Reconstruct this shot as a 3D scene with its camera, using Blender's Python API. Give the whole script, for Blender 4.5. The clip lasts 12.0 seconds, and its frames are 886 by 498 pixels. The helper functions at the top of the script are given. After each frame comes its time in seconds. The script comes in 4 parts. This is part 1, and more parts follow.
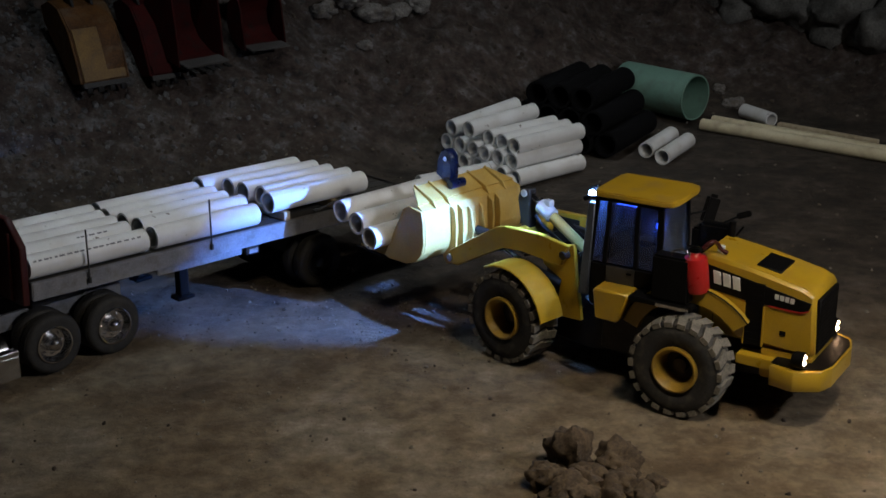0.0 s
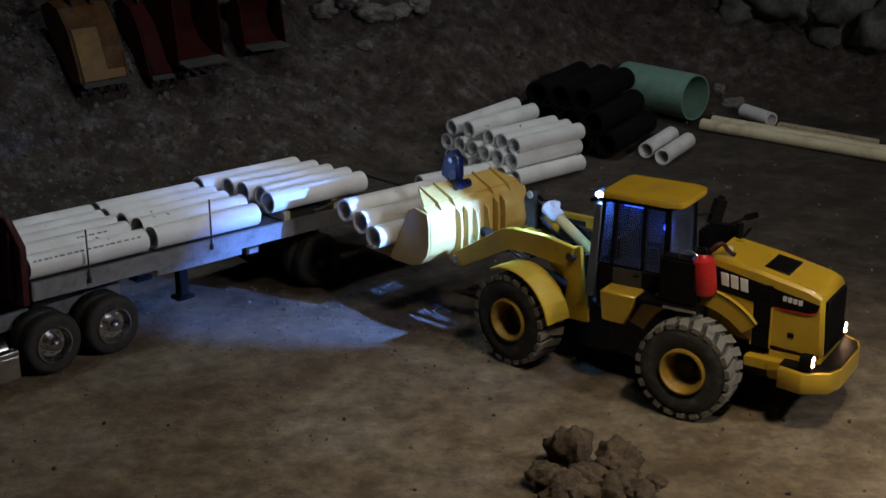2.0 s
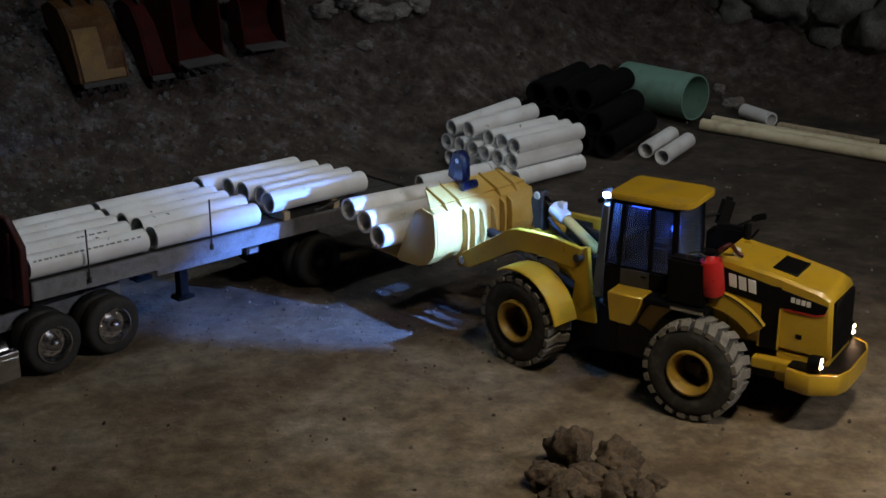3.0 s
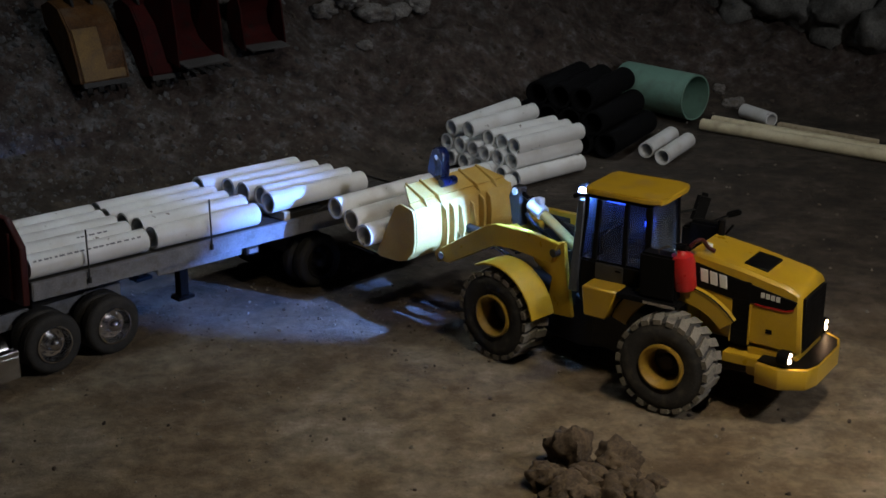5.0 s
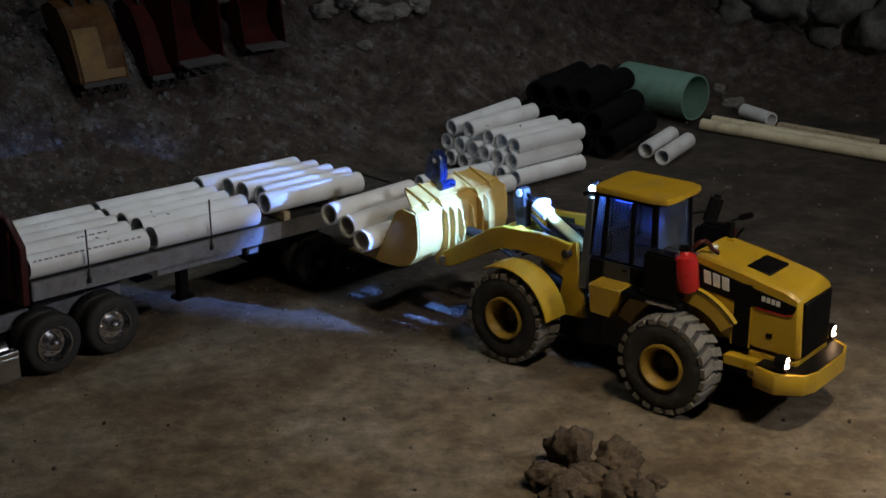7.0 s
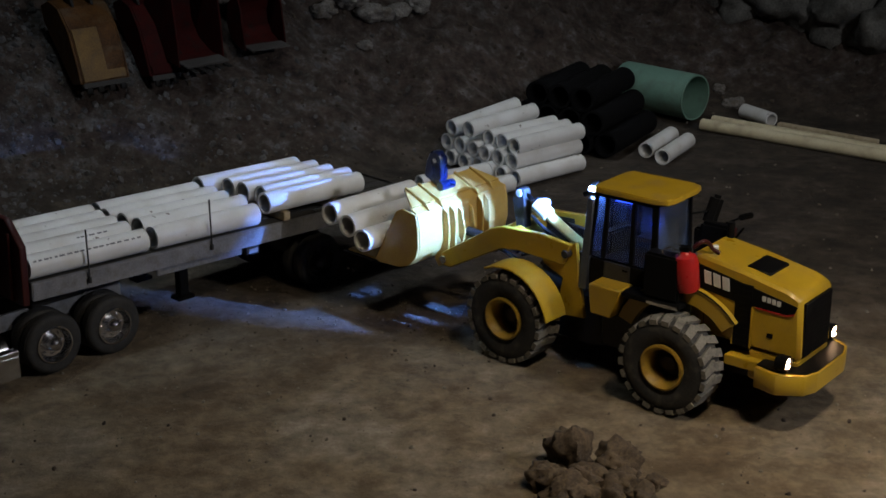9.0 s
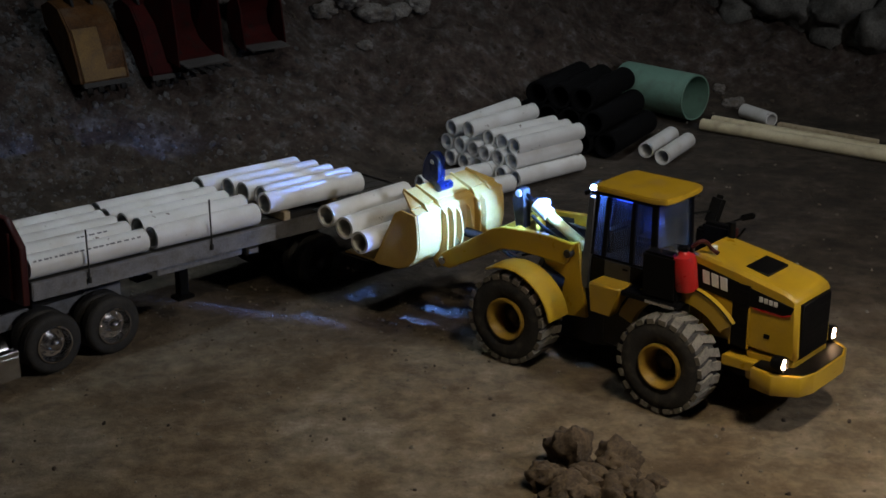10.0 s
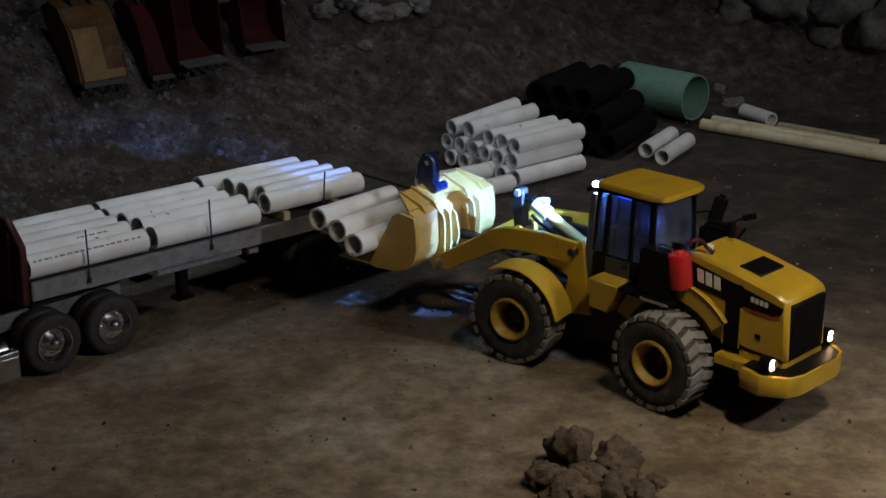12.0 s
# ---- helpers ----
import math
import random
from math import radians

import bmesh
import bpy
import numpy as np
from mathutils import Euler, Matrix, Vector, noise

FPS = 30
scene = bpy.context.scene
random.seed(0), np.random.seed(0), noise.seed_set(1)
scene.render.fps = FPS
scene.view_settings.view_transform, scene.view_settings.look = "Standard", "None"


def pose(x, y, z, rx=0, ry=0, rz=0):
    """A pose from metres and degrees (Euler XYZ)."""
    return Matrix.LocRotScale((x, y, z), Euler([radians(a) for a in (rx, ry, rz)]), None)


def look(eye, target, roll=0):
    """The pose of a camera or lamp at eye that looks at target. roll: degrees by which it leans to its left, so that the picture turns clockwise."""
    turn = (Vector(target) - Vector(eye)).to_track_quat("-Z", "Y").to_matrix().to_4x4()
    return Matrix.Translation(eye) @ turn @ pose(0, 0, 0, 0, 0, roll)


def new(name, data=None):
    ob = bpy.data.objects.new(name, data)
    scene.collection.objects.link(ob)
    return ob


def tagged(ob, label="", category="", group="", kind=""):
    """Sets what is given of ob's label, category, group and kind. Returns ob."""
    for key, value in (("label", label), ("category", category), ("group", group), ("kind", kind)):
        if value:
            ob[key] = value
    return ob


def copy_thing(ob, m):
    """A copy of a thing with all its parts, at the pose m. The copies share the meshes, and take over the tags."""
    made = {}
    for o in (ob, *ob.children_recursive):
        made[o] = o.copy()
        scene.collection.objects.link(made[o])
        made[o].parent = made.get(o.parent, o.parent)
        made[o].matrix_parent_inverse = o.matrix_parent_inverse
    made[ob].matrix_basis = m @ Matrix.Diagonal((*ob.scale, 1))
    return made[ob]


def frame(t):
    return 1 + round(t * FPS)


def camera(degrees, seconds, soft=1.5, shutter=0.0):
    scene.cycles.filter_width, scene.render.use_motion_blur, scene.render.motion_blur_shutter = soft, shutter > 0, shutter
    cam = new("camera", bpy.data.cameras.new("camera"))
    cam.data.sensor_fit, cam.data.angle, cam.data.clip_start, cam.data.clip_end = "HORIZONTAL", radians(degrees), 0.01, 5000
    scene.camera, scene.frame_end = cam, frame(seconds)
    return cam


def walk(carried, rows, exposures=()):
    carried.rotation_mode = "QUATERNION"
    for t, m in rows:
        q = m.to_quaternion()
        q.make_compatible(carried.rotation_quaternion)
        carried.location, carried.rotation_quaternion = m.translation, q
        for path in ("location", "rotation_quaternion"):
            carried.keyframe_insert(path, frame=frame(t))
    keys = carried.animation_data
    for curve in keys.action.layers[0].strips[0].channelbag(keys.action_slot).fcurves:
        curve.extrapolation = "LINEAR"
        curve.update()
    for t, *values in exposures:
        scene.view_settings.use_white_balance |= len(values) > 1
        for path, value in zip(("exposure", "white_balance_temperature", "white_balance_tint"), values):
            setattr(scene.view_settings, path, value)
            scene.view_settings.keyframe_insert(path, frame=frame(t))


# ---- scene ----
cam = camera(34.27, 12.0, soft=1.6)
EYE = (0.0, 0.0, 0.8145)
AIM = (0.0, math.cos(radians(19.42)), 0.8145 - math.sin(radians(19.42)))
walk(cam, [(0.0, look(EYE, AIM)), (12.0, look(EYE, AIM))], exposures=[(0.0, 0.0), (12.0, 0.0)])

# ---- light: a dark night, unseen lamps over the yard, two of them added fill ----
world = bpy.data.worlds.new("night_sky")
scene.world = world
world.use_nodes = True
world.node_tree.nodes["Background"].inputs[0].default_value = (0.55, 0.62, 0.75, 1)
world.node_tree.nodes["Background"].inputs[1].default_value = 0.002


def area_lamp(name, eye, target, power, size, colour, spread=180):
    data = bpy.data.lights.new(name, "AREA")
    data.energy, data.size, data.color, data.shape = power, size, colour, "DISK"
    data.spread = radians(spread)
    ob = new(name, data)
    ob.matrix_world = look(eye, target)
    return ob


# two lamps out of view, placed from the loader's double shadow
area_lamp("unseen_lamp", (1.48, 0.86, 1.17), (0.20, 2.20, 0.0), 10.5, 0.10, (0.95, 0.965, 1.0))
area_lamp("unseen_lamp", (0.50, 1.00, 1.34), (0.56, 1.42, 0.0), 3.6, 0.15, (1.0, 0.86, 0.64), 98)
# two more added as cool fill over the trailer and the pipe stack
area_lamp("unseen_lamp", (-0.42, 2.22, 1.46), (-0.42, 2.30, 0.0), 1.0, 0.16, (0.78, 0.91, 1.0), 80)
area_lamp("unseen_lamp", (0.22, 2.85, 1.50), (0.34, 3.00, 0.0), 0.52, 0.16, (0.84, 0.94, 1.0), 70)


# ---- materials ----
def material(name, a, b, rough=0.6, metal=0.0, scale=30.0, bump=0.15, fine=400.0, patch=0.5, coat=0.0, dirt=None, dirt_amount=0.0):
    """Two-scale noise between the colours a and b, with a fine relief and an optional layer of dirt in blotches."""
    m = bpy.data.materials.new(name)
    m.use_nodes = True
    nt = m.node_tree
    n, l = nt.nodes, nt.links
    bsdf = n["Principled BSDF"]
    geo = n.new("ShaderNodeTexCoord")
    big, small = n.new("ShaderNodeTexNoise"), n.new("ShaderNodeTexNoise")
    for tex, s, d in ((big, scale, 5.0), (small, fine, 3.0)):
        tex.inputs["Scale"].default_value, tex.inputs["Detail"].default_value = s, d
        l.new(geo.outputs["Object"], tex.inputs["Vector"])
    both = n.new("ShaderNodeMix")
    both.inputs[0].default_value = 1 - patch
    l.new(big.outputs["Fac"], both.inputs[2]), l.new(small.outputs["Fac"], both.inputs[3])
    ramp = n.new("ShaderNodeValToRGB")
    ramp.color_ramp.elements[0].position, ramp.color_ramp.elements[1].position = 0.36, 0.64
    ramp.color_ramp.elements[0].color, ramp.color_ramp.elements[1].color = (*a, 1), (*b, 1)
    l.new(both.outputs[0], ramp.inputs[0])
    colour = ramp.outputs[0]
    if dirt:
        blot = n.new("ShaderNodeTexNoise")
        blot.inputs["Scale"].default_value, blot.inputs["Detail"].default_value = scale * 1.7, 8.0
        l.new(geo.outputs["Object"], blot.inputs["Vector"])
        cut = n.new("ShaderNodeMapRange")
        cut.inputs[1].default_value, cut.inputs[2].default_value, cut.inputs[4].default_value = 0.5, 0.72, dirt_amount
        l.new(blot.outputs["Fac"], cut.inputs[0])
        mix = n.new("ShaderNodeMix")
        mix.data_type = "RGBA"
        mix.inputs[7].default_value = (*dirt, 1)
        l.new(cut.outputs[0], mix.inputs[0]), l.new(colour, mix.inputs[6])
        colour = mix.outputs[2]
    l.new(colour, bsdf.inputs["Base Color"])
    rr = n.new("ShaderNodeMapRange")
    rr.inputs[3].default_value, rr.inputs[4].default_value = max(0.03, rough - 0.12), min(1.0, rough + 0.12)
    l.new(big.outputs["Fac"], rr.inputs[0]), l.new(rr.outputs[0], bsdf.inputs["Roughness"])
    bsdf.inputs["Metallic"].default_value = metal
    bsdf.inputs["Coat Weight"].default_value = coat
    if bump:
        bp = n.new("ShaderNodeBump")
        bp.inputs["Strength"].default_value, bp.inputs["Distance"].default_value = bump, 0.002
        l.new(both.outputs[0], bp.inputs["Height"]), l.new(bp.outputs[0], bsdf.inputs["Normal"])
    return m


def glow(name, colour, strength):
    m = bpy.data.materials.new(name)
    m.use_nodes = True
    bsdf = m.node_tree.nodes["Principled BSDF"]
    bsdf.inputs["Base Color"].default_value = (0.8, 0.8, 0.8, 1)
    bsdf.inputs["Emission Color"].default_value, bsdf.inputs["Emission Strength"].default_value = (*colour, 1), strength
    return m


def glass(name, colour, rough=0.02, dust=0.0):
    m = bpy.data.materials.new(name)
    m.use_nodes = True
    nt = m.node_tree
    n, l = nt.nodes, nt.links
    clear, shine, mix, fres = (n.new("ShaderNodeBsdfTransparent"), n.new("ShaderNodeBsdfGlossy"), n.new("ShaderNodeMixShader"), n.new("ShaderNodeFresnel"))
    film, cover, blot, co = (n.new("ShaderNodeBsdfTranslucent"), n.new("ShaderNodeMixShader"), n.new("ShaderNodeTexNoise"), n.new("ShaderNodeTexCoord"))
    clear.inputs[0].default_value, shine.inputs["Roughness"].default_value = (*colour, 1), rough
    film.inputs[0].default_value = (0.55, 0.53, 0.50, 1)
    span = n.new("ShaderNodeMapRange")
    blot.inputs["Scale"].default_value, blot.inputs["Detail"].default_value = 35.0, 6.0
    span.inputs[1].default_value, span.inputs[2].default_value, span.inputs[3].default_value, span.inputs[4].default_value = 0.3, 0.7, dust * 0.5, dust * 1.5
    l.new(co.outputs["Object"], blot.inputs["Vector"]), l.new(blot.outputs["Fac"], span.inputs[0]), l.new(span.outputs[0], cover.inputs[0])
    l.new(fres.outputs[0], mix.inputs[0]), l.new(clear.outputs[0], mix.inputs[1]), l.new(shine.outputs[0], mix.inputs[2])
    l.new(mix.outputs[0], cover.inputs[1]), l.new(film.outputs[0], cover.inputs[2])
    l.new(cover.outputs[0], n["Material Output"].inputs[0])
    return m


SOIL_DIRT = (0.10, 0.075, 0.05)
YELLOW = material("yellow_paint", (0.365, 0.222, 0.011), (0.435, 0.272, 0.020), 0.32, 0, 26, 0.05, 500, 0.6, 0.35, (0.30, 0.19, 0.06), 0.45)
BUCKET_PAINT = material("worn_bucket_paint", (0.44, 0.275, 0.055), (0.54, 0.365, 0.10), 0.45, 0, 30, 0.10, 420, 0.6, 0.05, (0.40, 0.27, 0.10), 0.5)
BLACK = material("black_paint", (0.0025, 0.0025, 0.003), (0.005, 0.005, 0.005), 0.5, 0, 40, 0.08, 500)
# dark steel, and the colour that puts shade on the loader's frames
DARK_STEEL = material("dark_oily_steel_and_shade", (0.012, 0.011, 0.010), (0.035, 0.031, 0.028), 0.5, 0.3, 60, 0.2, 500)
STEEL = material("bright_steel", (0.55, 0.55, 0.56), (0.72, 0.72, 0.72), 0.22, 1.0, 50, 0.05, 600)
CHROME = material("chrome", (0.55, 0.55, 0.57), (0.70, 0.70, 0.72), 0.15, 1.0, 60, 0.03, 700)
RUBBER = material("dusty_rubber", (0.013, 0.013, 0.014), (0.030, 0.028, 0.027), 0.85, 0, 45, 0.25, 350, 0.6, 0, (0.10, 0.086, 0.068), 0.45)
TRUCK_RUBBER = material("black_truck_rubber", (0.012, 0.012, 0.012), (0.030, 0.028, 0.027), 0.75, 0, 45, 0.2, 350, 0.6, 0, (0.05, 0.043, 0.035), 0.4)
TREAD = material("dusty_tread_rubber", (0.09, 0.082, 0.07), (0.19, 0.172, 0.145), 0.9, 0, 70, 0.25, 350, 0.5)
PVC = material("white_pvc", (0.70, 0.70, 0.69), (0.80, 0.80, 0.80), 0.38, 0, 14, 0.03, 300, 0.7, 0.0, (0.55, 0.51, 0.45), 0.35)
CREAMPAINT = material("pale_yellow_paint", (0.42, 0.30, 0.08), (0.52, 0.39, 0.13), 0.4, 0, 40, 0.05, 500, 0.6, 0.1, (0.30, 0.20, 0.09), 0.5)
CREAM = material("cream_plastic", (0.62, 0.55, 0.36), (0.72, 0.65, 0.45), 0.45, 0, 20, 0.04, 300, 0.6, 0, (0.35, 0.28, 0.17), 0.5)
GREEN = material("green_sewer_plastic", (0.16, 0.29, 0.23), (0.20, 0.36, 0.29), 0.5, 0, 16, 0.04, 300, 0.6, 0, (0.12, 0.14, 0.10), 0.5)
BLACKPIPE = material("black_corrugated_plastic", (0.003, 0.003, 0.0035), (0.006, 0.006, 0.007), 0.7, 0, 30, 0.06, 300)
RED = material("red_paint", (0.32, 0.010, 0.010), (0.40, 0.016, 0.015), 0.3, 0, 40, 0.03, 500, 0.6, 0.2)
MAROON = material("dark_maroon_paint", (0.035, 0.006, 0.006), (0.055, 0.010, 0.009), 0.4, 0, 30, 0.05, 400)
RUSTRED = material("worn_red_paint", (0.024, 0.002, 0.002), (0.055, 0.005, 0.004), 0.75, 0, 30, 0.2, 300, 0.6, 0, (0.018, 0.011, 0.009), 0.85)
BRIGHTYELLOW = material("brighter_yellow_paint", (0.12, 0.060, 0.010), (0.23, 0.12, 0.022), 0.55, 0, 25, 0.15, 300, 0.6, 0, (0.10, 0.06, 0.03), 0.6)
GREYLIP = material("scoured_grey_steel", (0.055, 0.048, 0.044), (0.11, 0.10, 0.094), 0.6, 0.2, 40, 0.2, 400)
OLDYELLOW = material("worn_old_yellow_paint", (0.045, 0.020, 0.009), (0.12, 0.052, 0.014), 0.55, 0, 25, 0.2, 300, 0.6, 0, (0.12, 0.075, 0.04), 0.85)
BLUE = material("dark_blue_paint", (0.004, 0.009, 0.045), (0.007, 0.014, 0.065), 0.28, 0, 40, 0.04, 500, 0.6, 0.3)
DECKMETAL = material("grey_deck_aluminium", (0.19, 0.19, 0.205), (0.31, 0.31, 0.33), 0.45, 0.3, 35, 0.1, 400, 0.6, 0, (0.14, 0.12, 0.09), 0.6)
DECKWOOD = material("dark_deck_boards", (0.018, 0.016, 0.014), (0.045, 0.040, 0.035), 0.8, 0, 40, 0.3, 300)
WOOD = material("weathered_wood", (0.34, 0.26, 0.16), (0.48, 0.39, 0.26), 0.75, 0, 40, 0.3, 300)
PALEWOOD = material("pale_dry_wood", (0.46, 0.38, 0.24), (0.62, 0.53, 0.37), 0.75, 0, 40, 0.3, 300, 0.5, 0, (0.24, 0.17, 0.10), 0.6)
STRAP = material("black_webbing", (0.012, 0.012, 0.012), (0.03, 0.03, 0.03), 0.8, 0, 80, 0.3, 700)
SILVER = material("silver_lettering", (0.62, 0.62, 0.60), (0.74, 0.74, 0.72), 0.4, 0.2, 40, 0.02, 500)
INK = material("grey_print_ink", (0.10, 0.10, 0.11), (0.30, 0.30, 0.31), 0.6, 0, 300, 0.0, 900)
PANE = glass("cab_glass", (0.50, 0.60, 0.80), 0.02, 0.085)
STONE = material("grey_rubble_stone", (0.10, 0.09, 0.08), (0.30, 0.275, 0.25), 0.9, 0, 25, 0.5, 220, 0.5, 0, SOIL_DIRT, 0.8)
DARKSTONE = material("dark_bank_stone", (0.060, 0.058, 0.053), (0.165, 0.158, 0.144), 0.9, 0, 14, 0.6, 200, 0.5, 0, (0.03, 0.024, 0.018), 0.9)
GREYPAINT = material("grey_cab_paint", (0.05, 0.06, 0.08), (0.085, 0.10, 0.125), 0.4, 0.2, 40, 0.05, 500)
GREYPANEL = material("dusty_grey_panel", (0.022, 0.022, 0.023), (0.045, 0.043, 0.041), 0.6, 0, 40, 0.06, 500)
RIMPAINT = material("dull_rim_paint", (0.25, 0.150, 0.016), (0.34, 0.215, 0.030), 0.5, 0, 40, 0.06, 500, 0.6, 0.05, (0.14, 0.09, 0.04), 0.6)
# near-black brown that holds the shade inside the deep rims
HUB_SHADE = material("shaded_hub_brown", (0.012, 0.007, 0.004), (0.035, 0.020, 0.010), 0.6, 0, 60, 0.1, 400)
CLOD = material("clay_clod", (0.030, 0.019, 0.011), (0.105, 0.072, 0.042), 0.95, 0, 40, 0.6, 260, 0.5)
LED = glow("led_chip", (0.12, 0.30, 1.0), 1500000.0)
LED_DIM = glow("led_chip_dim", (0.22, 0.34, 1.0), 45000.0)
LED_RING = glow("led_ring", (0.20, 0.42, 1.0), 1300.0)
LED_STRIP = glow("led_strip_blue", (0.06, 0.14, 1.0), 8.0)
LED_BLUE = glow("led_blue", (0.05, 0.14, 1.0), 9.0)
TAIL = glow("warm_tail_lamp", (1.0, 0.62, 0.36), 45.0)


def soil_material():
    m = bpy.data.materials.new("packed_soil")
    m.use_nodes = True
    nt = m.node_tree
    n, l = nt.nodes, nt.links
    bsdf, co = n["Principled BSDF"], n.new("ShaderNodeTexCoord")

    def noise_at(scale, detail=6.0, rough=0.6):
        t = n.new("ShaderNodeTexNoise")
        t.inputs["Scale"].default_value, t.inputs["Detail"].default_value, t.inputs["Roughness"].default_value = scale, detail, rough
        l.new(co.outputs["Object"], t.inputs["Vector"])
        return t

    def ramp_of(tex, *stops):
        r = n.new("ShaderNodeValToRGB")
        while len(r.color_ramp.elements) < len(stops):
            r.color_ramp.elements.new(0.5)
        for e, (p, c) in zip(r.color_ramp.elements, stops):
            e.position, e.color = p, (*c, 1)
        l.new(tex.outputs["Fac"], r.inputs[0])
        return r

    broad, grain, speck = noise_at(4.2, 7.0, 0.60), noise_at(46, 10, 0.70), noise_at(150, 4, 0.7)
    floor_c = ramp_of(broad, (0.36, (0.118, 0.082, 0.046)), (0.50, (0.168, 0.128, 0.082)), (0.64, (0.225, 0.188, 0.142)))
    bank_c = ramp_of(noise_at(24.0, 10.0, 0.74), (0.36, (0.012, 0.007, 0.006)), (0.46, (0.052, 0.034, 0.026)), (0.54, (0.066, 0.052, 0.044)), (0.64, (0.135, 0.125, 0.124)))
    # dry trodden dust in the front of the yard, soil colour darker towards the back, raw earth on the bank
    rear_c = ramp_of(noise_at(11.0, 8.0, 0.66), (0.36, (0.022, 0.016, 0.011)), (0.50, (0.042, 0.031, 0.022)), (0.66, (0.078, 0.062, 0.048)))
    edge, wander, rear_mix = n.new("ShaderNodeSeparateXYZ"), n.new("ShaderNodeMath"), n.new("ShaderNodeMapRange")
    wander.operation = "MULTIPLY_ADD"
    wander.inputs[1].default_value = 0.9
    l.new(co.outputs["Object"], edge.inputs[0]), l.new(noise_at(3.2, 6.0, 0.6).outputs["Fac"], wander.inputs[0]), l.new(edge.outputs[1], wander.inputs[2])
    rear_mix.inputs[1].default_value, rear_mix.inputs[2].default_value = 2.12, 2.68
    l.new(wander.outputs[0], rear_mix.inputs[0])
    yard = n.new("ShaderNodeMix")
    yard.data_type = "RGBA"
    l.new(rear_mix.outputs[0], yard.inputs[0]), l.new(floor_c.outputs[0], yard.inputs[6]), l.new(rear_c.outputs[0], yard.inputs[7])
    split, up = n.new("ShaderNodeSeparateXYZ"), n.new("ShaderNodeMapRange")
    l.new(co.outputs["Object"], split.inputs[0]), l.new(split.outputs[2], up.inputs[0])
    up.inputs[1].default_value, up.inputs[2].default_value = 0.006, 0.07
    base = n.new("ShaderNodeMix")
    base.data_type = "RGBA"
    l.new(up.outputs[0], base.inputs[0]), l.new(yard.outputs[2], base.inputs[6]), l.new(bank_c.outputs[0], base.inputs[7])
    mid = ramp_of(grain, (0.28, (0.58, 0.56, 0.53)), (0.48, (0.95, 0.94, 0.93)), (0.72, (1.45, 1.45, 1.45)))
    lumps = ramp_of(noise_at(20.0, 5.0, 0.62), (0.36, (0.70, 0.68, 0.65)), (0.50, (1.0, 0.99, 0.98)), (0.64, (1.28, 1.29, 1.32)))
    bits = ramp_of(speck, (0.64, (0.0, 0.0, 0.0)), (0.76, (0.10, 0.095, 0.085)))
    mul, add = n.new("ShaderNodeMix"), n.new("ShaderNodeMix")
    mul.data_type = add.data_type = "RGBA"
    mul.blend_type, add.blend_type = "MULTIPLY", "ADD"
    mul.inputs[0].default_value = add.inputs[0].default_value = 1.0
    patchy = n.new("ShaderNodeMix")
    patchy.data_type, patchy.blend_type = "RGBA", "MULTIPLY"
    patchy.inputs[0].default_value = 1.0
    l.new(base.outputs[2], patchy.inputs[6]), l.new(lumps.outputs[0], patchy.inputs[7])
    l.new(patchy.outputs[2], mul.inputs[6]), l.new(mid.outputs[0], mul.inputs[7])
    l.new(mul.outputs[2], add.inputs[6]), l.new(bits.outputs[0], add.inputs[7])
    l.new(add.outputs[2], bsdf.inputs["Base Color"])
    bsdf.inputs["Roughness"].default_value = 0.88
    bp = n.new("ShaderNodeBump")
    bp.inputs["Strength"].default_value, bp.inputs["Distance"].default_value = 1.0, 0.007
    l.new(grain.outputs["Fac"], bp.inputs["Height"]), l.new(bp.outputs[0], bsdf.inputs["Normal"])
    return m


for dull, level in ((BLACKPIPE, 0.12), (BLACK, 0.12), (MAROON, 0.3), (RUSTRED, 0.15), (OLDYELLOW, 0.2)):
    dull.node_tree.nodes["Principled BSDF"].inputs["Specular IOR Level"].default_value = level
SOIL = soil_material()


def mud_specks(m, colour, scale, low):
    """Sparse dark flecks of mud over a finished material."""
    n, l = m.node_tree.nodes, m.node_tree.links
    co, tex, cut, mix = n.new("ShaderNodeTexCoord"), n.new("ShaderNodeTexNoise"), n.new("ShaderNodeMapRange"), n.new("ShaderNodeMix")
    info, shift = n.new("ShaderNodeObjectInfo"), n.new("ShaderNodeVectorMath")
    shift.operation = "MULTIPLY_ADD"
    l.new(info.outputs["Random"], shift.inputs[0]), l.new(co.outputs["Object"], shift.inputs[2])
    shift.inputs[1].default_value = (9.0, 5.0, 7.0)
    tex.inputs["Scale"].default_value, tex.inputs["Detail"].default_value = scale, 2.0
    l.new(shift.outputs[0], tex.inputs["Vector"]), l.new(tex.outputs["Fac"], cut.inputs[0])
    cut.inputs[1].default_value, cut.inputs[2].default_value, cut.inputs[4].default_value = low, low + 0.04, 0.85
    mix.data_type = "RGBA"
    mix.inputs[7].default_value = (*colour, 1)
    base = n["Principled BSDF"].inputs["Base Color"]
    l.new(base.links[0].from_socket, mix.inputs[6]), l.new(cut.outputs[0], mix.inputs[0]), l.new(mix.outputs[2], base)


mud_specks(PVC, (0.09, 0.06, 0.04), 75.0, 0.715)


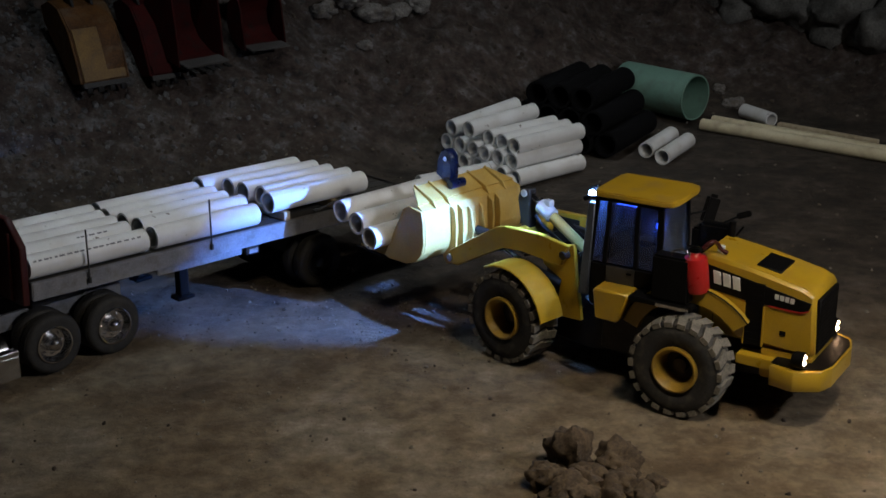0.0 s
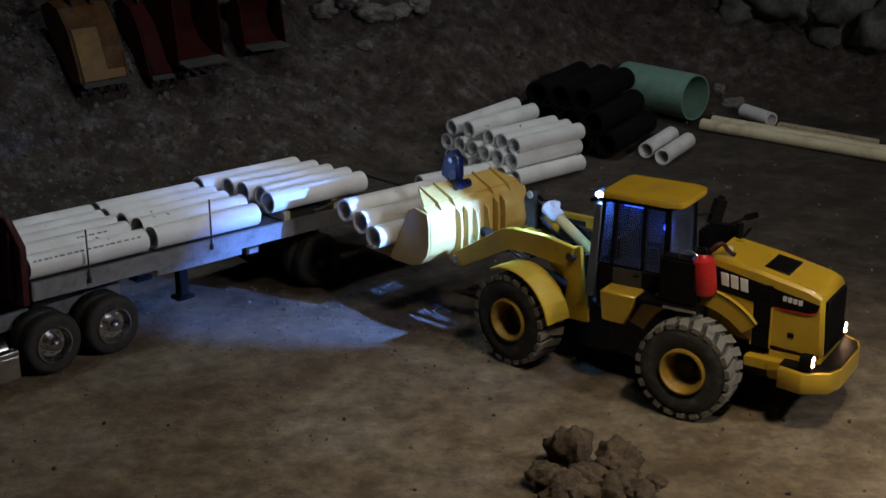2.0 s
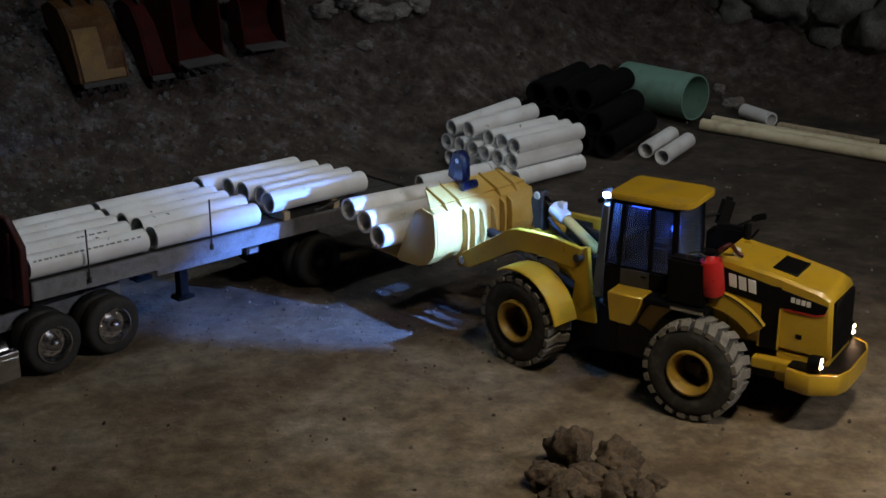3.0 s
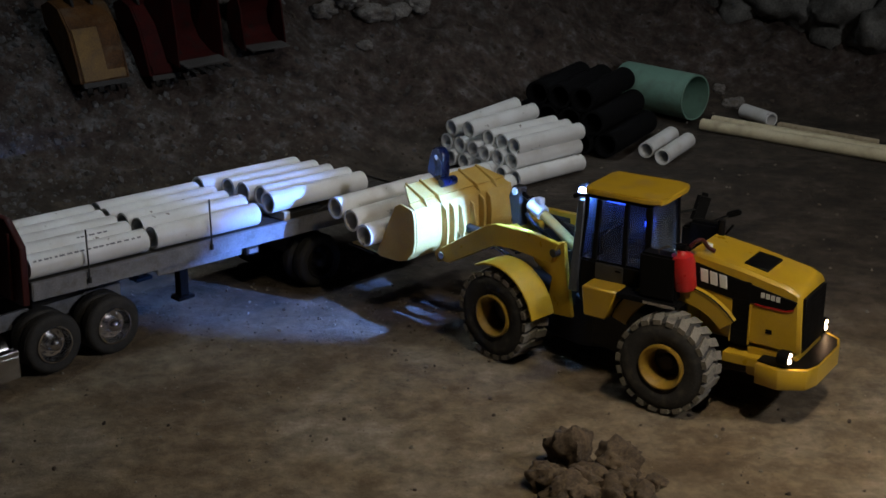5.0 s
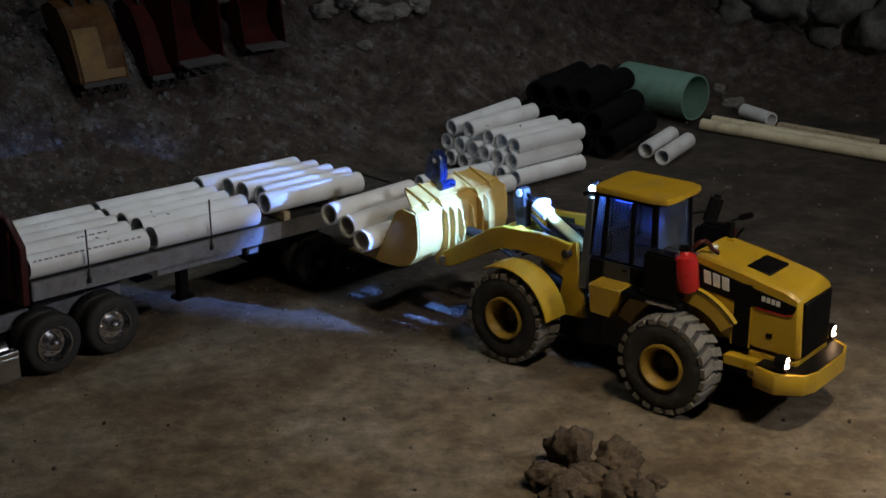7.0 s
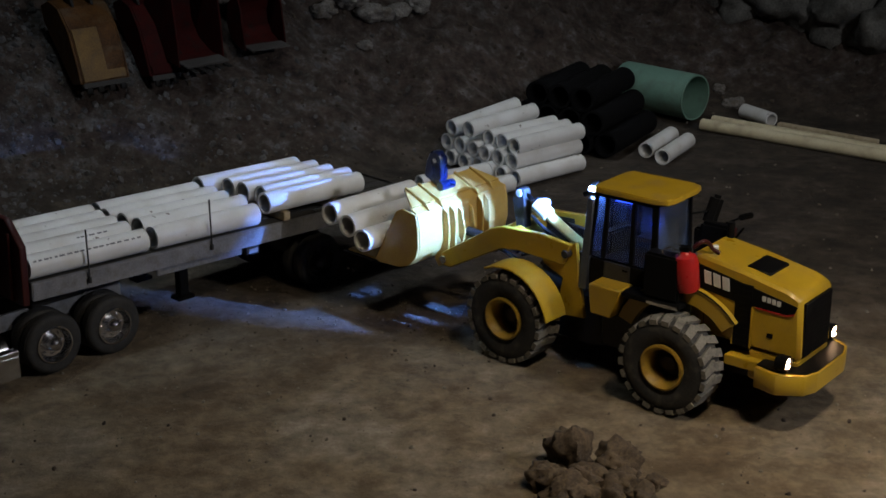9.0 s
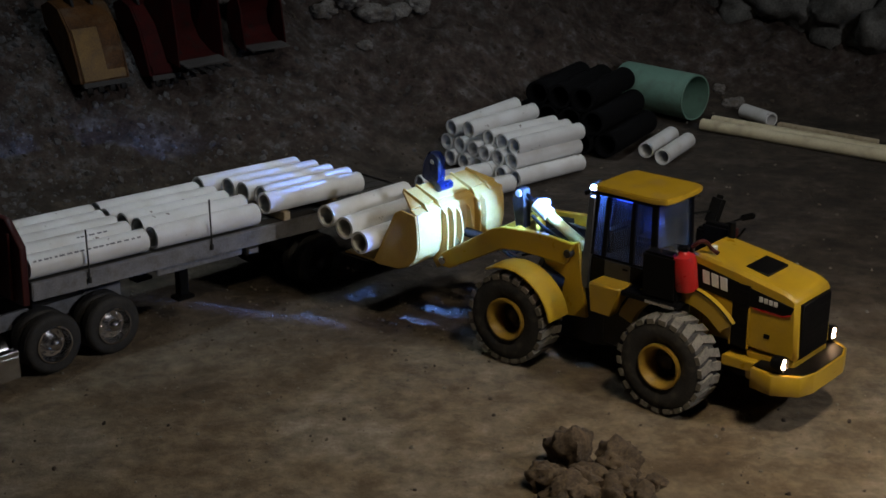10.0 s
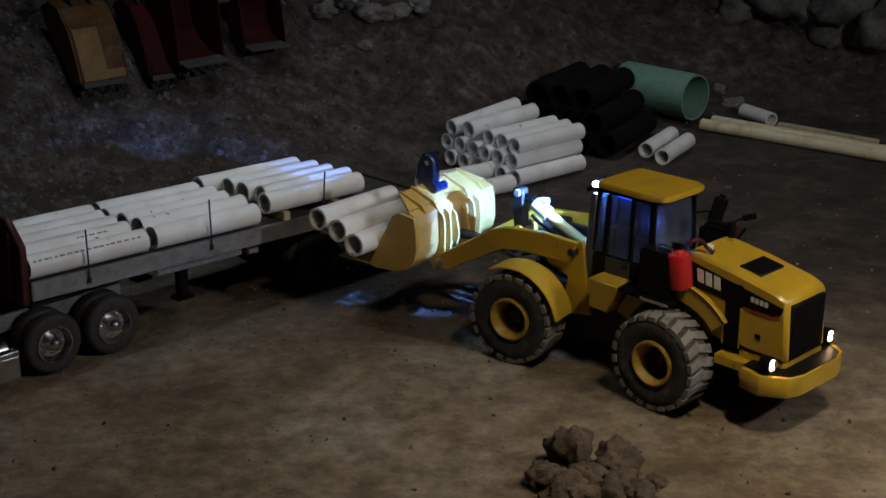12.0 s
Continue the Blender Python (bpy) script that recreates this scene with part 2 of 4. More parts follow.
# ---- mesh tools ----
def part(name, bm, mat, parent=None, label="", smooth=40):
    me = bpy.data.meshes.new(name)
    bmesh.ops.recalc_face_normals(bm, faces=bm.faces)
    bm.to_mesh(me)
    bm.free()
    me.materials.append(mat)
    if smooth:
        me.polygons.foreach_set("use_smooth", [True] * len(me.polygons))
        me.set_sharp_from_angle(angle=radians(smooth))
    ob = new(name, me)
    if parent:
        ob.parent = parent
    if label:
        ob["label"] = label
    return ob


def empty(name, m=None):
    ob = new(name)
    ob.empty_display_size = 0.02
    if m:
        ob.matrix_world = m
    return ob


def bevel(bm, edges, w, seg=2):
    if w > 0:
        bmesh.ops.bevel(bm, geom=edges, offset=w, segments=seg, affect="EDGES", clamp_overlap=True)


def box(x0, x1, y0, y1, z0, z1, w=0.0015, bm=None, m=None):
    b = bmesh.new()
    bmesh.ops.create_cube(b, size=1.0)
    for v in b.verts:
        v.co = Vector(((x0 + x1) / 2 + v.co.x * (x1 - x0), (y0 + y1) / 2 + v.co.y * (y1 - y0), (z0 + z1) / 2 + v.co.z * (z1 - z0)))
    bevel(b, b.edges[:], w)
    if m:
        b.transform(m)
    return join(bm, b)


def join(bm, b):
    if bm is None:
        return b
    me = bpy.data.meshes.new("tmp")
    b.to_mesh(me)
    b.free()
    bm.from_mesh(me)
    bpy.data.meshes.remove(me)
    return bm


def prism(pts, y0, y1, w=0.0015, bm=None, axis="y"):
    """An outline of (x, z) points pulled from y0 to y1 (axis y), or of (x, y) points from z0 to z1 (axis z), or (y, z) along x."""
    put = {"y": lambda a, c, d: (a, d, c), "z": lambda a, c, d: (a, c, d), "x": lambda a, c, d: (d, a, c)}[axis]
    b = bmesh.new()
    lo = [b.verts.new(put(a, c, y0)) for a, c in pts]
    hi = [b.verts.new(put(a, c, y1)) for a, c in pts]
    b.faces.new(lo), b.faces.new(hi[::-1])
    for i in range(len(pts)):
        j = (i + 1) % len(pts)
        b.faces.new((lo[i], lo[j], hi[j], hi[i]))
    bmesh.ops.recalc_face_normals(b, faces=b.faces)
    bevel(b, b.edges[:], w, 1)
    return join(bm, b)


def turned(profile, seg=32, m=None, bm=None, closed=True):
    """Rings of (radius, along) turned round the x axis; closed joins the last ring to the first."""
    b = bmesh.new()
    rings = [[b.verts.new((a, r * math.cos(2 * math.pi * k / seg), r * math.sin(2 * math.pi * k / seg))) for k in range(seg)] for r, a in profile]
    pairs = list(zip(rings, rings[1:])) + ([(rings[-1], rings[0])] if closed else [])
    for p, q in pairs:
        for k in range(seg):
            j = (k + 1) % seg
            b.faces.new((p[k], p[j], q[j], q[k]))
    if not closed:
        b.faces.new(rings[0]), b.faces.new(rings[-1])
    bmesh.ops.recalc_face_normals(b, faces=b.faces)
    if m:
        b.transform(m)
    return join(bm, b)


def along(p, q):
    """The pose whose x axis runs from p to q, at p."""
    d = Vector(q) - Vector(p)
    return Matrix.Translation(p) @ d.to_track_quat("X", "Z").to_matrix().to_4x4()


def rod(p, q, r, seg=16, bm=None):
    n = (Vector(q) - Vector(p)).length
    c = min(r * 0.15, n * 0.1)
    return turned([(r - c, 0), (r, c), (r, n - c), (r - c, n)], seg, along(p, q), bm, False)


def hose(points, r, name, mat, parent, label=""):
    cu = bpy.data.curves.new(name, "CURVE")
    cu.dimensions, cu.bevel_depth, cu.bevel_resolution, cu.resolution_u = "3D", r, 3, 8
    sp = cu.splines.new("BEZIER")
    sp.bezier_points.add(len(points) - 1)
    for bp_, co in zip(sp.bezier_points, points):
        bp_.co, bp_.handle_left_type, bp_.handle_right_type = co, "AUTO", "AUTO"
    tmp = bpy.data.objects.new("tmp", cu)
    me = bpy.data.meshes.new_from_object(tmp)
    bpy.data.objects.remove(tmp)
    me.materials.clear()
    me.materials.append(mat)
    me.polygons.foreach_set("use_smooth", [True] * len(me.polygons))
    ob = new(name, me)
    ob.parent = parent
    if label:
        ob["label"] = label
    return ob


def pipe_mesh(length, r, wall, seg=40):
    return turned([(r, 0), (r, length), (r - wall, length), (r - wall, 0)], seg)


def rock_bm(size, seed, bm=None, m=None, sub=2, rough=0.35, squash=(1, 1, 0.7)):
    b = bmesh.new()
    bmesh.ops.create_icosphere(b, subdivisions=sub, radius=size)
    off = Vector((seed * 3.17, seed * 1.31, seed * 2.23))
    for v in b.verts:
        d = v.co.normalized()
        k = 1 + rough * noise.noise(d * 1.3 + off) + 0.5 * rough * noise.noise(d * 3.1 + off) + (0.16 * rough * noise.noise(d * 7.3 + off) + 0.10 * rough * noise.noise(d * 15.0 + off) if sub > 3 else 0)
        v.co = Vector((v.co.x * squash[0], v.co.y * squash[1], v.co.z * squash[2])) * k
    if m:
        b.transform(m)
    return join(bm, b)


# ---- ground: the yard floor and the earth bank behind it ----
FOOT = ((-30, 0.5), (-1.6, 2.05), (-1.0, 2.40), (-0.6, 2.66), (-0.2, 2.86), (0.1, 3.02), (0.4, 3.32), (0.7, 3.42), (1.0, 3.30), (1.6, 3.05), (30, 1.0))


def foot(x):
    return float(np.interp(x, [p[0] for p in FOOT], [p[1] for p in FOOT]))


def height(x, y):
    p = Vector((x, y, 0))
    d = y - foot(x) + 0.10 * noise.noise(p * 3.0)
    h = 0.004 * noise.noise(p * 6.0) + 0.0022 * noise.noise(p * 22.0) + 0.0024 * noise.noise(p * 48.0)
    if d > -0.15:
        s = d + 0.15
        rise = 0.78 * s * s / (s + 0.16)
        rise = rise if rise < 1.5 else 1.5 + 0.05 * (rise - 1.5)
        k = min(1.0, s * 2.2)
        h += rise + k * (0.055 * noise.noise(p * 5.0 + Vector((3, 1, 7))) + 0.028 * noise.noise(p * 13.0) + 0.013 * noise.noise(p * 34.0) + 0.006 * noise.noise(p * 80.0))
    return h


def spread(lo, hi, step, far):
    mid = list(np.arange(lo, hi + step / 2, step))
    out, s = [], step
    v = hi
    while v < far:
        s *= 1.35
        v += s
        out.append(v)
    left, s, v = [], step, lo
    while v > -far:
        s *= 1.35
        v -= s
        left.append(v)
    return left[::-1] + mid + out


def build_ground():
    xs, ys = spread(-1.45, 1.45, 0.0095, 60.0), spread(1.35, 4.0, 0.0095, 60.0)
    nx, ny = len(xs), len(ys)
    verts = [(x, y, height(x, y)) for y in ys for x in xs]
    faces = [(j * nx + i, j * nx + i + 1, (j + 1) * nx + i + 1, (j + 1) * nx + i) for j in range(ny - 1) for i in range(nx - 1)]
    me = bpy.data.meshes.new("ground")
    me.from_pydata(verts, [], faces)
    me.polygons.foreach_set("use_smooth", [True] * len(me.polygons))
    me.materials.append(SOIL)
    return tagged(new("ground", me), "packed brown soil yard rising into a rough earth bank", "ground", kind="structure")


build_ground()


# ---- flatbed trailer ----
YARD = pose(-0.545, 1.783, 0.0, 0, 0, 44.8)
DECK = 0.136
TYRE_R = 0.0425


def truck_wheel(parent, x, side, hubbed=True):
    """A dual wheel: two tyres and a bright hub; side -1 faces the near edge (y = 0), +1 the far one."""
    y_out = -0.002 if side < 0 else 0.178
    for k in (0, 1):
        y = y_out - side * k * 0.026
        w = 0.023
        prof = [(0.026, 0.002), (0.036, 0.0), (0.0405, 0.002), (TYRE_R, 0.006), (TYRE_R, w - 0.006), (0.0405, w - 0.002), (0.036, w), (0.026, w - 0.002)]
        m = Matrix.Translation((x, y, TYRE_R)) @ Matrix.Rotation(radians(90 if side < 0 else -90), 4, "Z")
        bm = turned(prof, 40, m)
        for g in range(3):
            turned([(TYRE_R + 0.0006, 0.0065 + g * 0.0035), (TYRE_R + 0.0006, 0.009 + g * 0.0035), (TYRE_R - 0.001, 0.009 + g * 0.0035), (TYRE_R - 0.001, 0.0065 + g * 0.0035)], 40, m, bm)
        part("tyre", bm, TRUCK_RUBBER, parent)
    m = Matrix.Translation((x, y_out, TYRE_R)) @ Matrix.Rotation(radians(90 if side < 0 else -90), 4, "Z")
    if side < 0:
        prof = [(0.001, 0.016), (0.0265, 0.016), (0.0265, -0.0005), (0.0245, -0.001), (0.0225, 0.004), (0.0195, 0.010), (0.0120, 0.0115), (0.0105, 0.004), (0.009, -0.001), (0.0050, -0.0045), (0.001, -0.0055)]
        rim = part("rim", turned(prof, 40, m, None, False), CHROME if hubbed else DARK_STEEL, parent, "polished chrome rim" if hubbed else "")
        for k in range(8):
            a = 2 * math.pi * k / 8
            c = Vector((x + 0.0155 * math.cos(a), y_out + 0.0112, TYRE_R + 0.0155 * math.sin(a)))
            part("wheel_nut", rod(c, c + Vector((0, -0.004, 0)), 0.0014, 6), CHROME if hubbed else DARK_STEEL, rim)


# the deck stands nose-high on the tractor and slopes down to its tail
SLOPE = Matrix.Translation((0, 0, DECK)) @ Matrix.Rotation(radians(1.75), 4, "Y") @ Matrix.Translation((0, 0, -DECK))
ON_DECK = YARD @ SLOPE
LEVEL = ("tyre", "rim", "axle", "landing_leg", "suspension_hanger")


def build_trailer():
    tr = empty("flatbed_trailer", YARD)
    tagged(tr, "grey flatbed semi-trailer with dark maroon headboard, loaded with white pipes", "trailer")
    L, Wd = 0.700, 0.172
    for k in range(6):
        y0 = 0.006 + k * 0.0268
        part("deck_board", box(0.0, L, y0, y0 + 0.0262, DECK - 0.006, DECK, 0.0008), DECKWOOD, tr)
    for y0, y1 in ((-0.003, 0.0055), (0.167, 0.1755)):
        part("side_rail", box(-0.002, L + 0.004, y0, y1, DECK - 0.024, DECK + 0.0015, 0.0015), DECKMETAL, tr, "scuffed grey aluminium side rail")
    part("side_skirt", box(0.200, 0.350, 0.0060, 0.0100, DECK - 0.0365, DECK - 0.0205, 0.001), DECKMETAL, tr)
    part("end_rail", box(L + 0.0045, L + 0.010, -0.003, 0.1755, DECK - 0.024, DECK + 0.0005, 0.0012), DARK_STEEL, tr)
    for y in (0.045, 0.120):
        bm = prism([(0.0, DECK - 0.022), (L, DECK - 0.022), (L, DECK - 0.040), (0.24, DECK - 0.046), (0.17, DECK - 0.034), (0.0, DECK - 0.034)], y, y + 0.008, 0.0008)
        part("chassis_beam", bm, DARK_STEEL, tr)
    for k in range(11):
        x = 0.03 + k * 0.064
        part("cross_member", box(x, x + 0.006, 0.006, 0.1665, DECK - 0.020, DECK - 0.007, 0.0006), DARK_STEEL, tr)
    board = prism([(-0.002, 0.108), (-0.002, 0.190), (0.034, 0.222), (0.138, 0.222), (0.174, 0.190), (0.174, 0.108)], -0.016, -0.006, 0.001, axis="x")
    part("headboard", board, MAROON, tr, "dark maroon headboard with cut corners")
    for y in (0.02, 0.06, 0.11, 0.15):
        part("headboard_rib", box(-0.021, -0.0165, y, y + 0.006, 0.112, 0.205, 0.0008), MAROON, tr)
    for y in (0.030, 0.140):
        leg = part("landing_leg", box(0.245, 0.260, y - 0.010, y + 0.004, 0.046, DECK - 0.033, 0.001), BLACK, tr)
        part("foot_plate", box(0.238, 0.267, y - 0.014, y + 0.008, 0.040, 0.0455, 0.001), BLACK, leg)
    part("axle", rod((0.496, 0.02, TYRE_R), (0.496, 0.155, TYRE_R), 0.006), DARK_STEEL, tr)
    part("suspension_hanger", box(0.470, 0.522, 0.044, 0.128, TYRE_R + 0.006, DECK - 0.056, 0.002), DARK_STEEL, tr)
    truck_wheel(tr, 0.496, -1, False)
    truck_wheel(tr, 0.496, 1, False)
    part("marker_lamp", box(0.355, 0.372, -0.0055, -0.0032, DECK - 0.034, DECK - 0.027, 0.0006), DECKMETAL, tr, "dull grey reflector plate")
    part("reflector_bracket", box(0.352, 0.375, -0.003, 0.004, DECK - 0.036, DECK - 0.0245, 0.0006), DARK_STEEL, tr)
    for ob in tr.children:
        if ob.name.split(".")[0] not in LEVEL:
            ob.data.transform(SLOPE)
    return tr


build_trailer()


def build_tractor():
    tk = empty("tractor_unit", YARD)
    tagged(tk, "rear frame of a dark truck tractor with chrome wheels", "truck")
    for y in (0.052, 0.112):
        part("frame_rail", box(-0.30, 0.165, y, y + 0.008, 0.058, 0.082, 0.001), DECKMETAL, tk)
    part("fifth_wheel", prism([(0.02, 0.045), (0.10, 0.045), (0.125, 0.07), (0.125, 0.10), (0.10, 0.125), (0.02, 0.125)], 0.0825, 0.094, 0.001, axis="z"), DARK_STEEL, tk)
    for x in (0.024, 0.118):
        part("axle", rod((x, 0.03, TYRE_R), (x, 0.145, TYRE_R), 0.007), DARK_STEEL, tk)
        part("differential", rock_bm(0.018, 2, None, Matrix.Translation((x, 0.086, TYRE_R)), 2, 0.02, (1, 1, 1)), DARK_STEEL, tk)
        truck_wheel(tk, x, -1)
        truck_wheel(tk, x, 1)
    part("air_tank", rod((-0.20, 0.022, 0.046), (-0.040, 0.022, 0.046), 0.024, 28), CHROME, tk, "polished cylindrical side tank")
    part("step_plate", box(-0.205, -0.036, -0.014, 0.000, 0.048, 0.056, 0.001), CHROME, tk, "chrome step plate")
    part("step_skirt", box(-0.205, -0.036, -0.0125, -0.0085, 0.016, 0.0475, 0.001), CHROME, tk)
    part("sleeper_wall", box(-0.30, -0.13, 0.0, 0.172, 0.085, 0.30, 0.006), MAROON, tk, "dark maroon sleeper cab wall")
    return tk


build_tractor()

# ---- white pipes on the trailer ----
PR, PL = 0.0167, 0.185
pipe_data = {}


def pvc_pipe(m, length=PL, label="white plastic pipe section", group="", mat=None, r=PR, wall=0.0034):
    key = (round(length, 4), r, mat.name if mat else "")
    if key not in pipe_data:
        ob = part("plastic_pipe", pipe_mesh(length, r, wall), mat or PVC)
        pipe_data[key] = ob.data
    else:
        ob = new("plastic_pipe", pipe_data[key])
    ob.matrix_world = m
    return tagged(ob, label, "pipe", group)


def print_bars(ob, x0, count, seed, angle):
    rnd = random.Random(seed)
    x = x0
    for _ in range(count):
        w = rnd.uniform(0.003, 0.009)
        b = bmesh.new()
        n = 3
        cols = []
        for xx in (x, x + w):
            cols.append([b.verts.new((xx, -(PR + 0.0002) * math.cos(angle + 0.075 * j), (PR + 0.0002) * math.sin(angle + 0.075 * j))) for j in range(n)])
        for j in range(n - 1):
            b.faces.new((cols[0][j], cols[0][j + 1], cols[1][j + 1], cols[1][j]))
        part("print_mark", b, INK, ob, "faded grey printing")
        x += w + rnd.uniform(0.0014, 0.0048)


def load_trailer():
    rnd = random.Random(5)
    starts = ((0.000, 0.004, 0.002, 0.006, 0.001), (0.200, 0.200, 0.197, 0.190, 0.196), (0.392, 0.423, 0.414, 0.412, 0.380))
    lengths = ((0.186, 0.176, 0.180, 0.176, 0.186), (0.183, 0.186, 0.182, 0.192, 0.178), (0.190, 0.176, 0.175, 0.175, 0.196))
    for x0 in (0.04, 0.14, 0.24, 0.33, 0.43, 0.53):
        ob = part("timber_bearer", box(x0, x0 + 0.012, 0.036 if x0 < 0.4 else 0.004, 0.172, DECK + 0.0003, DECK + 0.0013 + (0.0045, 0.0055, 0.0125)[int(x0 / 0.19)], 0.0006), WOOD)
        ob.matrix_world = ON_DECK
        tagged(ob, "thin wooden bearer under the pipes on the trailer", "timber", "pipe bearers")
    for sec in range(3):
        for k in range(5):
            y = PR + 0.0012 + k * 0.0345
            z = DECK + PR + 0.0016 + (0 if k == 0 else (0.0045, 0.0055, 0.0125)[sec])
            if (sec, k) == (2, 0):
                continue
            ob = pvc_pipe(ON_DECK @ pose(starts[sec][k], y, z, rnd.uniform(0, 360), 0, rnd.uniform(-0.4, 0.4)), lengths[sec][k], "white plastic pipe lying on the flatbed trailer", "pipes on the trailer")
            if sec == 0 and k == 0:
                ob.matrix_world = ON_DECK @ pose(starts[sec][k], y, z)
                print_bars(ob, 0.006, 18, 3, 0.60)
            if sec == 0 and k == 1:
                ob.matrix_world = ON_DECK @ pose(starts[sec][k], y, z)
                print_bars(ob, 0.09, 6, 4, 0.75)


load_trailer()


def build_stake(x, lean):
    bm = rod((0, 0, -0.016), (lean, 0.0015, 0.0560), 0.0013, 10)
    rod((0, 0, -0.020), (0, 0, -0.012), 0.0026, 10, bm)
    ob = part("side_stake", bm, STRAP)
    ob.matrix_world = ON_DECK @ pose(x, -0.0062, DECK + 0.003 + 0.018 * x)
    return tagged(ob, "thin black stake on the trailer edge holding the pipes", "stake", "side stakes")


for sx in (0.083, 0.287):
    build_stake(sx, -0.002)
BENT_STAKE = build_stake(0.497, 0.0)
tagged(BENT_STAKE, "thin black stake pushed over along the trailer edge")
END_PIPE = pvc_pipe(ON_DECK @ pose(0.409, PR + 0.0012, DECK + PR + 0.0141), 0.190, "white plastic pipe nudged along the trailer edge", "pipes on the trailer")

# ---- pipes stacked on the ground ----
STACK = pose(0.141, 2.665, 0.002, 0, 0, 40.5)


def build_stack():
    rnd = random.Random(8)
    for tier, count in ((0, 6), (1, 6), (2, 3)):
        for k in range(count):
            y = k * 0.0390 + (0, 0.0195, 0.022)[tier]
            pvc_pipe(STACK @ pose((0.0, 0.010, 0.020)[tier] + rnd.uniform(-0.006, 0.006), y, PR + 0.001 + tier * 0.0285, rnd.uniform(0, 360)), 0.180, "white plastic pipe in a stack on the soil", "stacked pipes")
    # two pipes rolled askew on the far end of the top row
    for x, y, z, tip in ((0.006, 0.146, 0.068, -3.0), (0.004, 0.196, 0.062, -6.0)):
        pvc_pipe(STACK @ pose(x, y, PR + z, 0, tip, 0), 0.180, "white plastic pipe lying askew on top of the stack", "stacked pipes")


build_stack()


# ---- wheel loader ----
HALF, TRACK, WR = 0.1248, 0.1031, 0.0655
# time, hinge x, hinge y, rear heading, front heading
DRIVE = (
    (0.0, 0.2404, 1.8169, 148.23, 133.49), (0.5, 0.2390, 1.8176, 148.00, 133.66), (1.0, 0.2359, 1.8197, 148.09, 133.80), (1.5, 0.2365, 1.8191, 148.30, 133.90),
    (2.0, 0.2487, 1.8105, 148.35, 133.61), (2.5, 0.2580, 1.8061, 148.19, 133.52), (3.0, 0.2582, 1.8064, 148.11, 133.58), (5.0, 0.2285, 1.8269, 146.79, 133.70),
    (5.5, 0.2308, 1.8282, 145.90, 134.51), (6.0, 0.2347, 1.8328, 142.85, 137.10), (6.5, 0.2365, 1.8350, 141.49, 138.24), (7.0, 0.2441, 1.8307, 141.05, 138.80),
    (9.0, 0.2438, 1.8294, 141.38, 138.68), (9.5, 0.2439, 1.8297, 141.25, 138.78), (10.0, 0.2469, 1.8333, 139.17, 140.65), (10.5, 0.2490, 1.8377, 137.64, 141.95),
    (11.0, 0.2493, 1.8405, 136.38, 143.25), (11.5, 0.2507, 1.8433, 135.27, 144.20), (12.0, 0.2520, 1.8447, 134.47, 144.80))

loader = empty("wheel_loader", pose(DRIVE[0][1], DRIVE[0][2], 0, 0, 0, DRIVE[0][3]))
tagged(loader, "yellow articulated wheel loader model carrying white pipes in its bucket", "loader")
# front frame coloured dark: the shade between the wheels is put into it
chassis = part("front_frame", prism([(-0.005, 0.035), (0.030, 0.028), (0.150, 0.030), (0.165, 0.050), (0.150, 0.090), (0.060, 0.110), (0.0, 0.085)], -0.026, 0.026, 0.002), DARK_STEEL, loader, "front frame coloured dark for the shade between the wheels")


def tyre_bm(side):
    w = 0.046
    m = Matrix.Rotation(radians(90 if side > 0 else -90), 4, "Z") @ Matrix.Translation((-w / 2, 0, 0))
    prof = [(0.0295, 0.004), (0.040, 0.000), (0.052, -0.001), (0.0595, 0.003), (0.0615, 0.008), (0.0615, w - 0.008), (0.0595, w - 0.003), (0.052, w + 0.001), (0.040, w), (0.0295, w - 0.004)]
    return turned(prof, 48, m), m, w


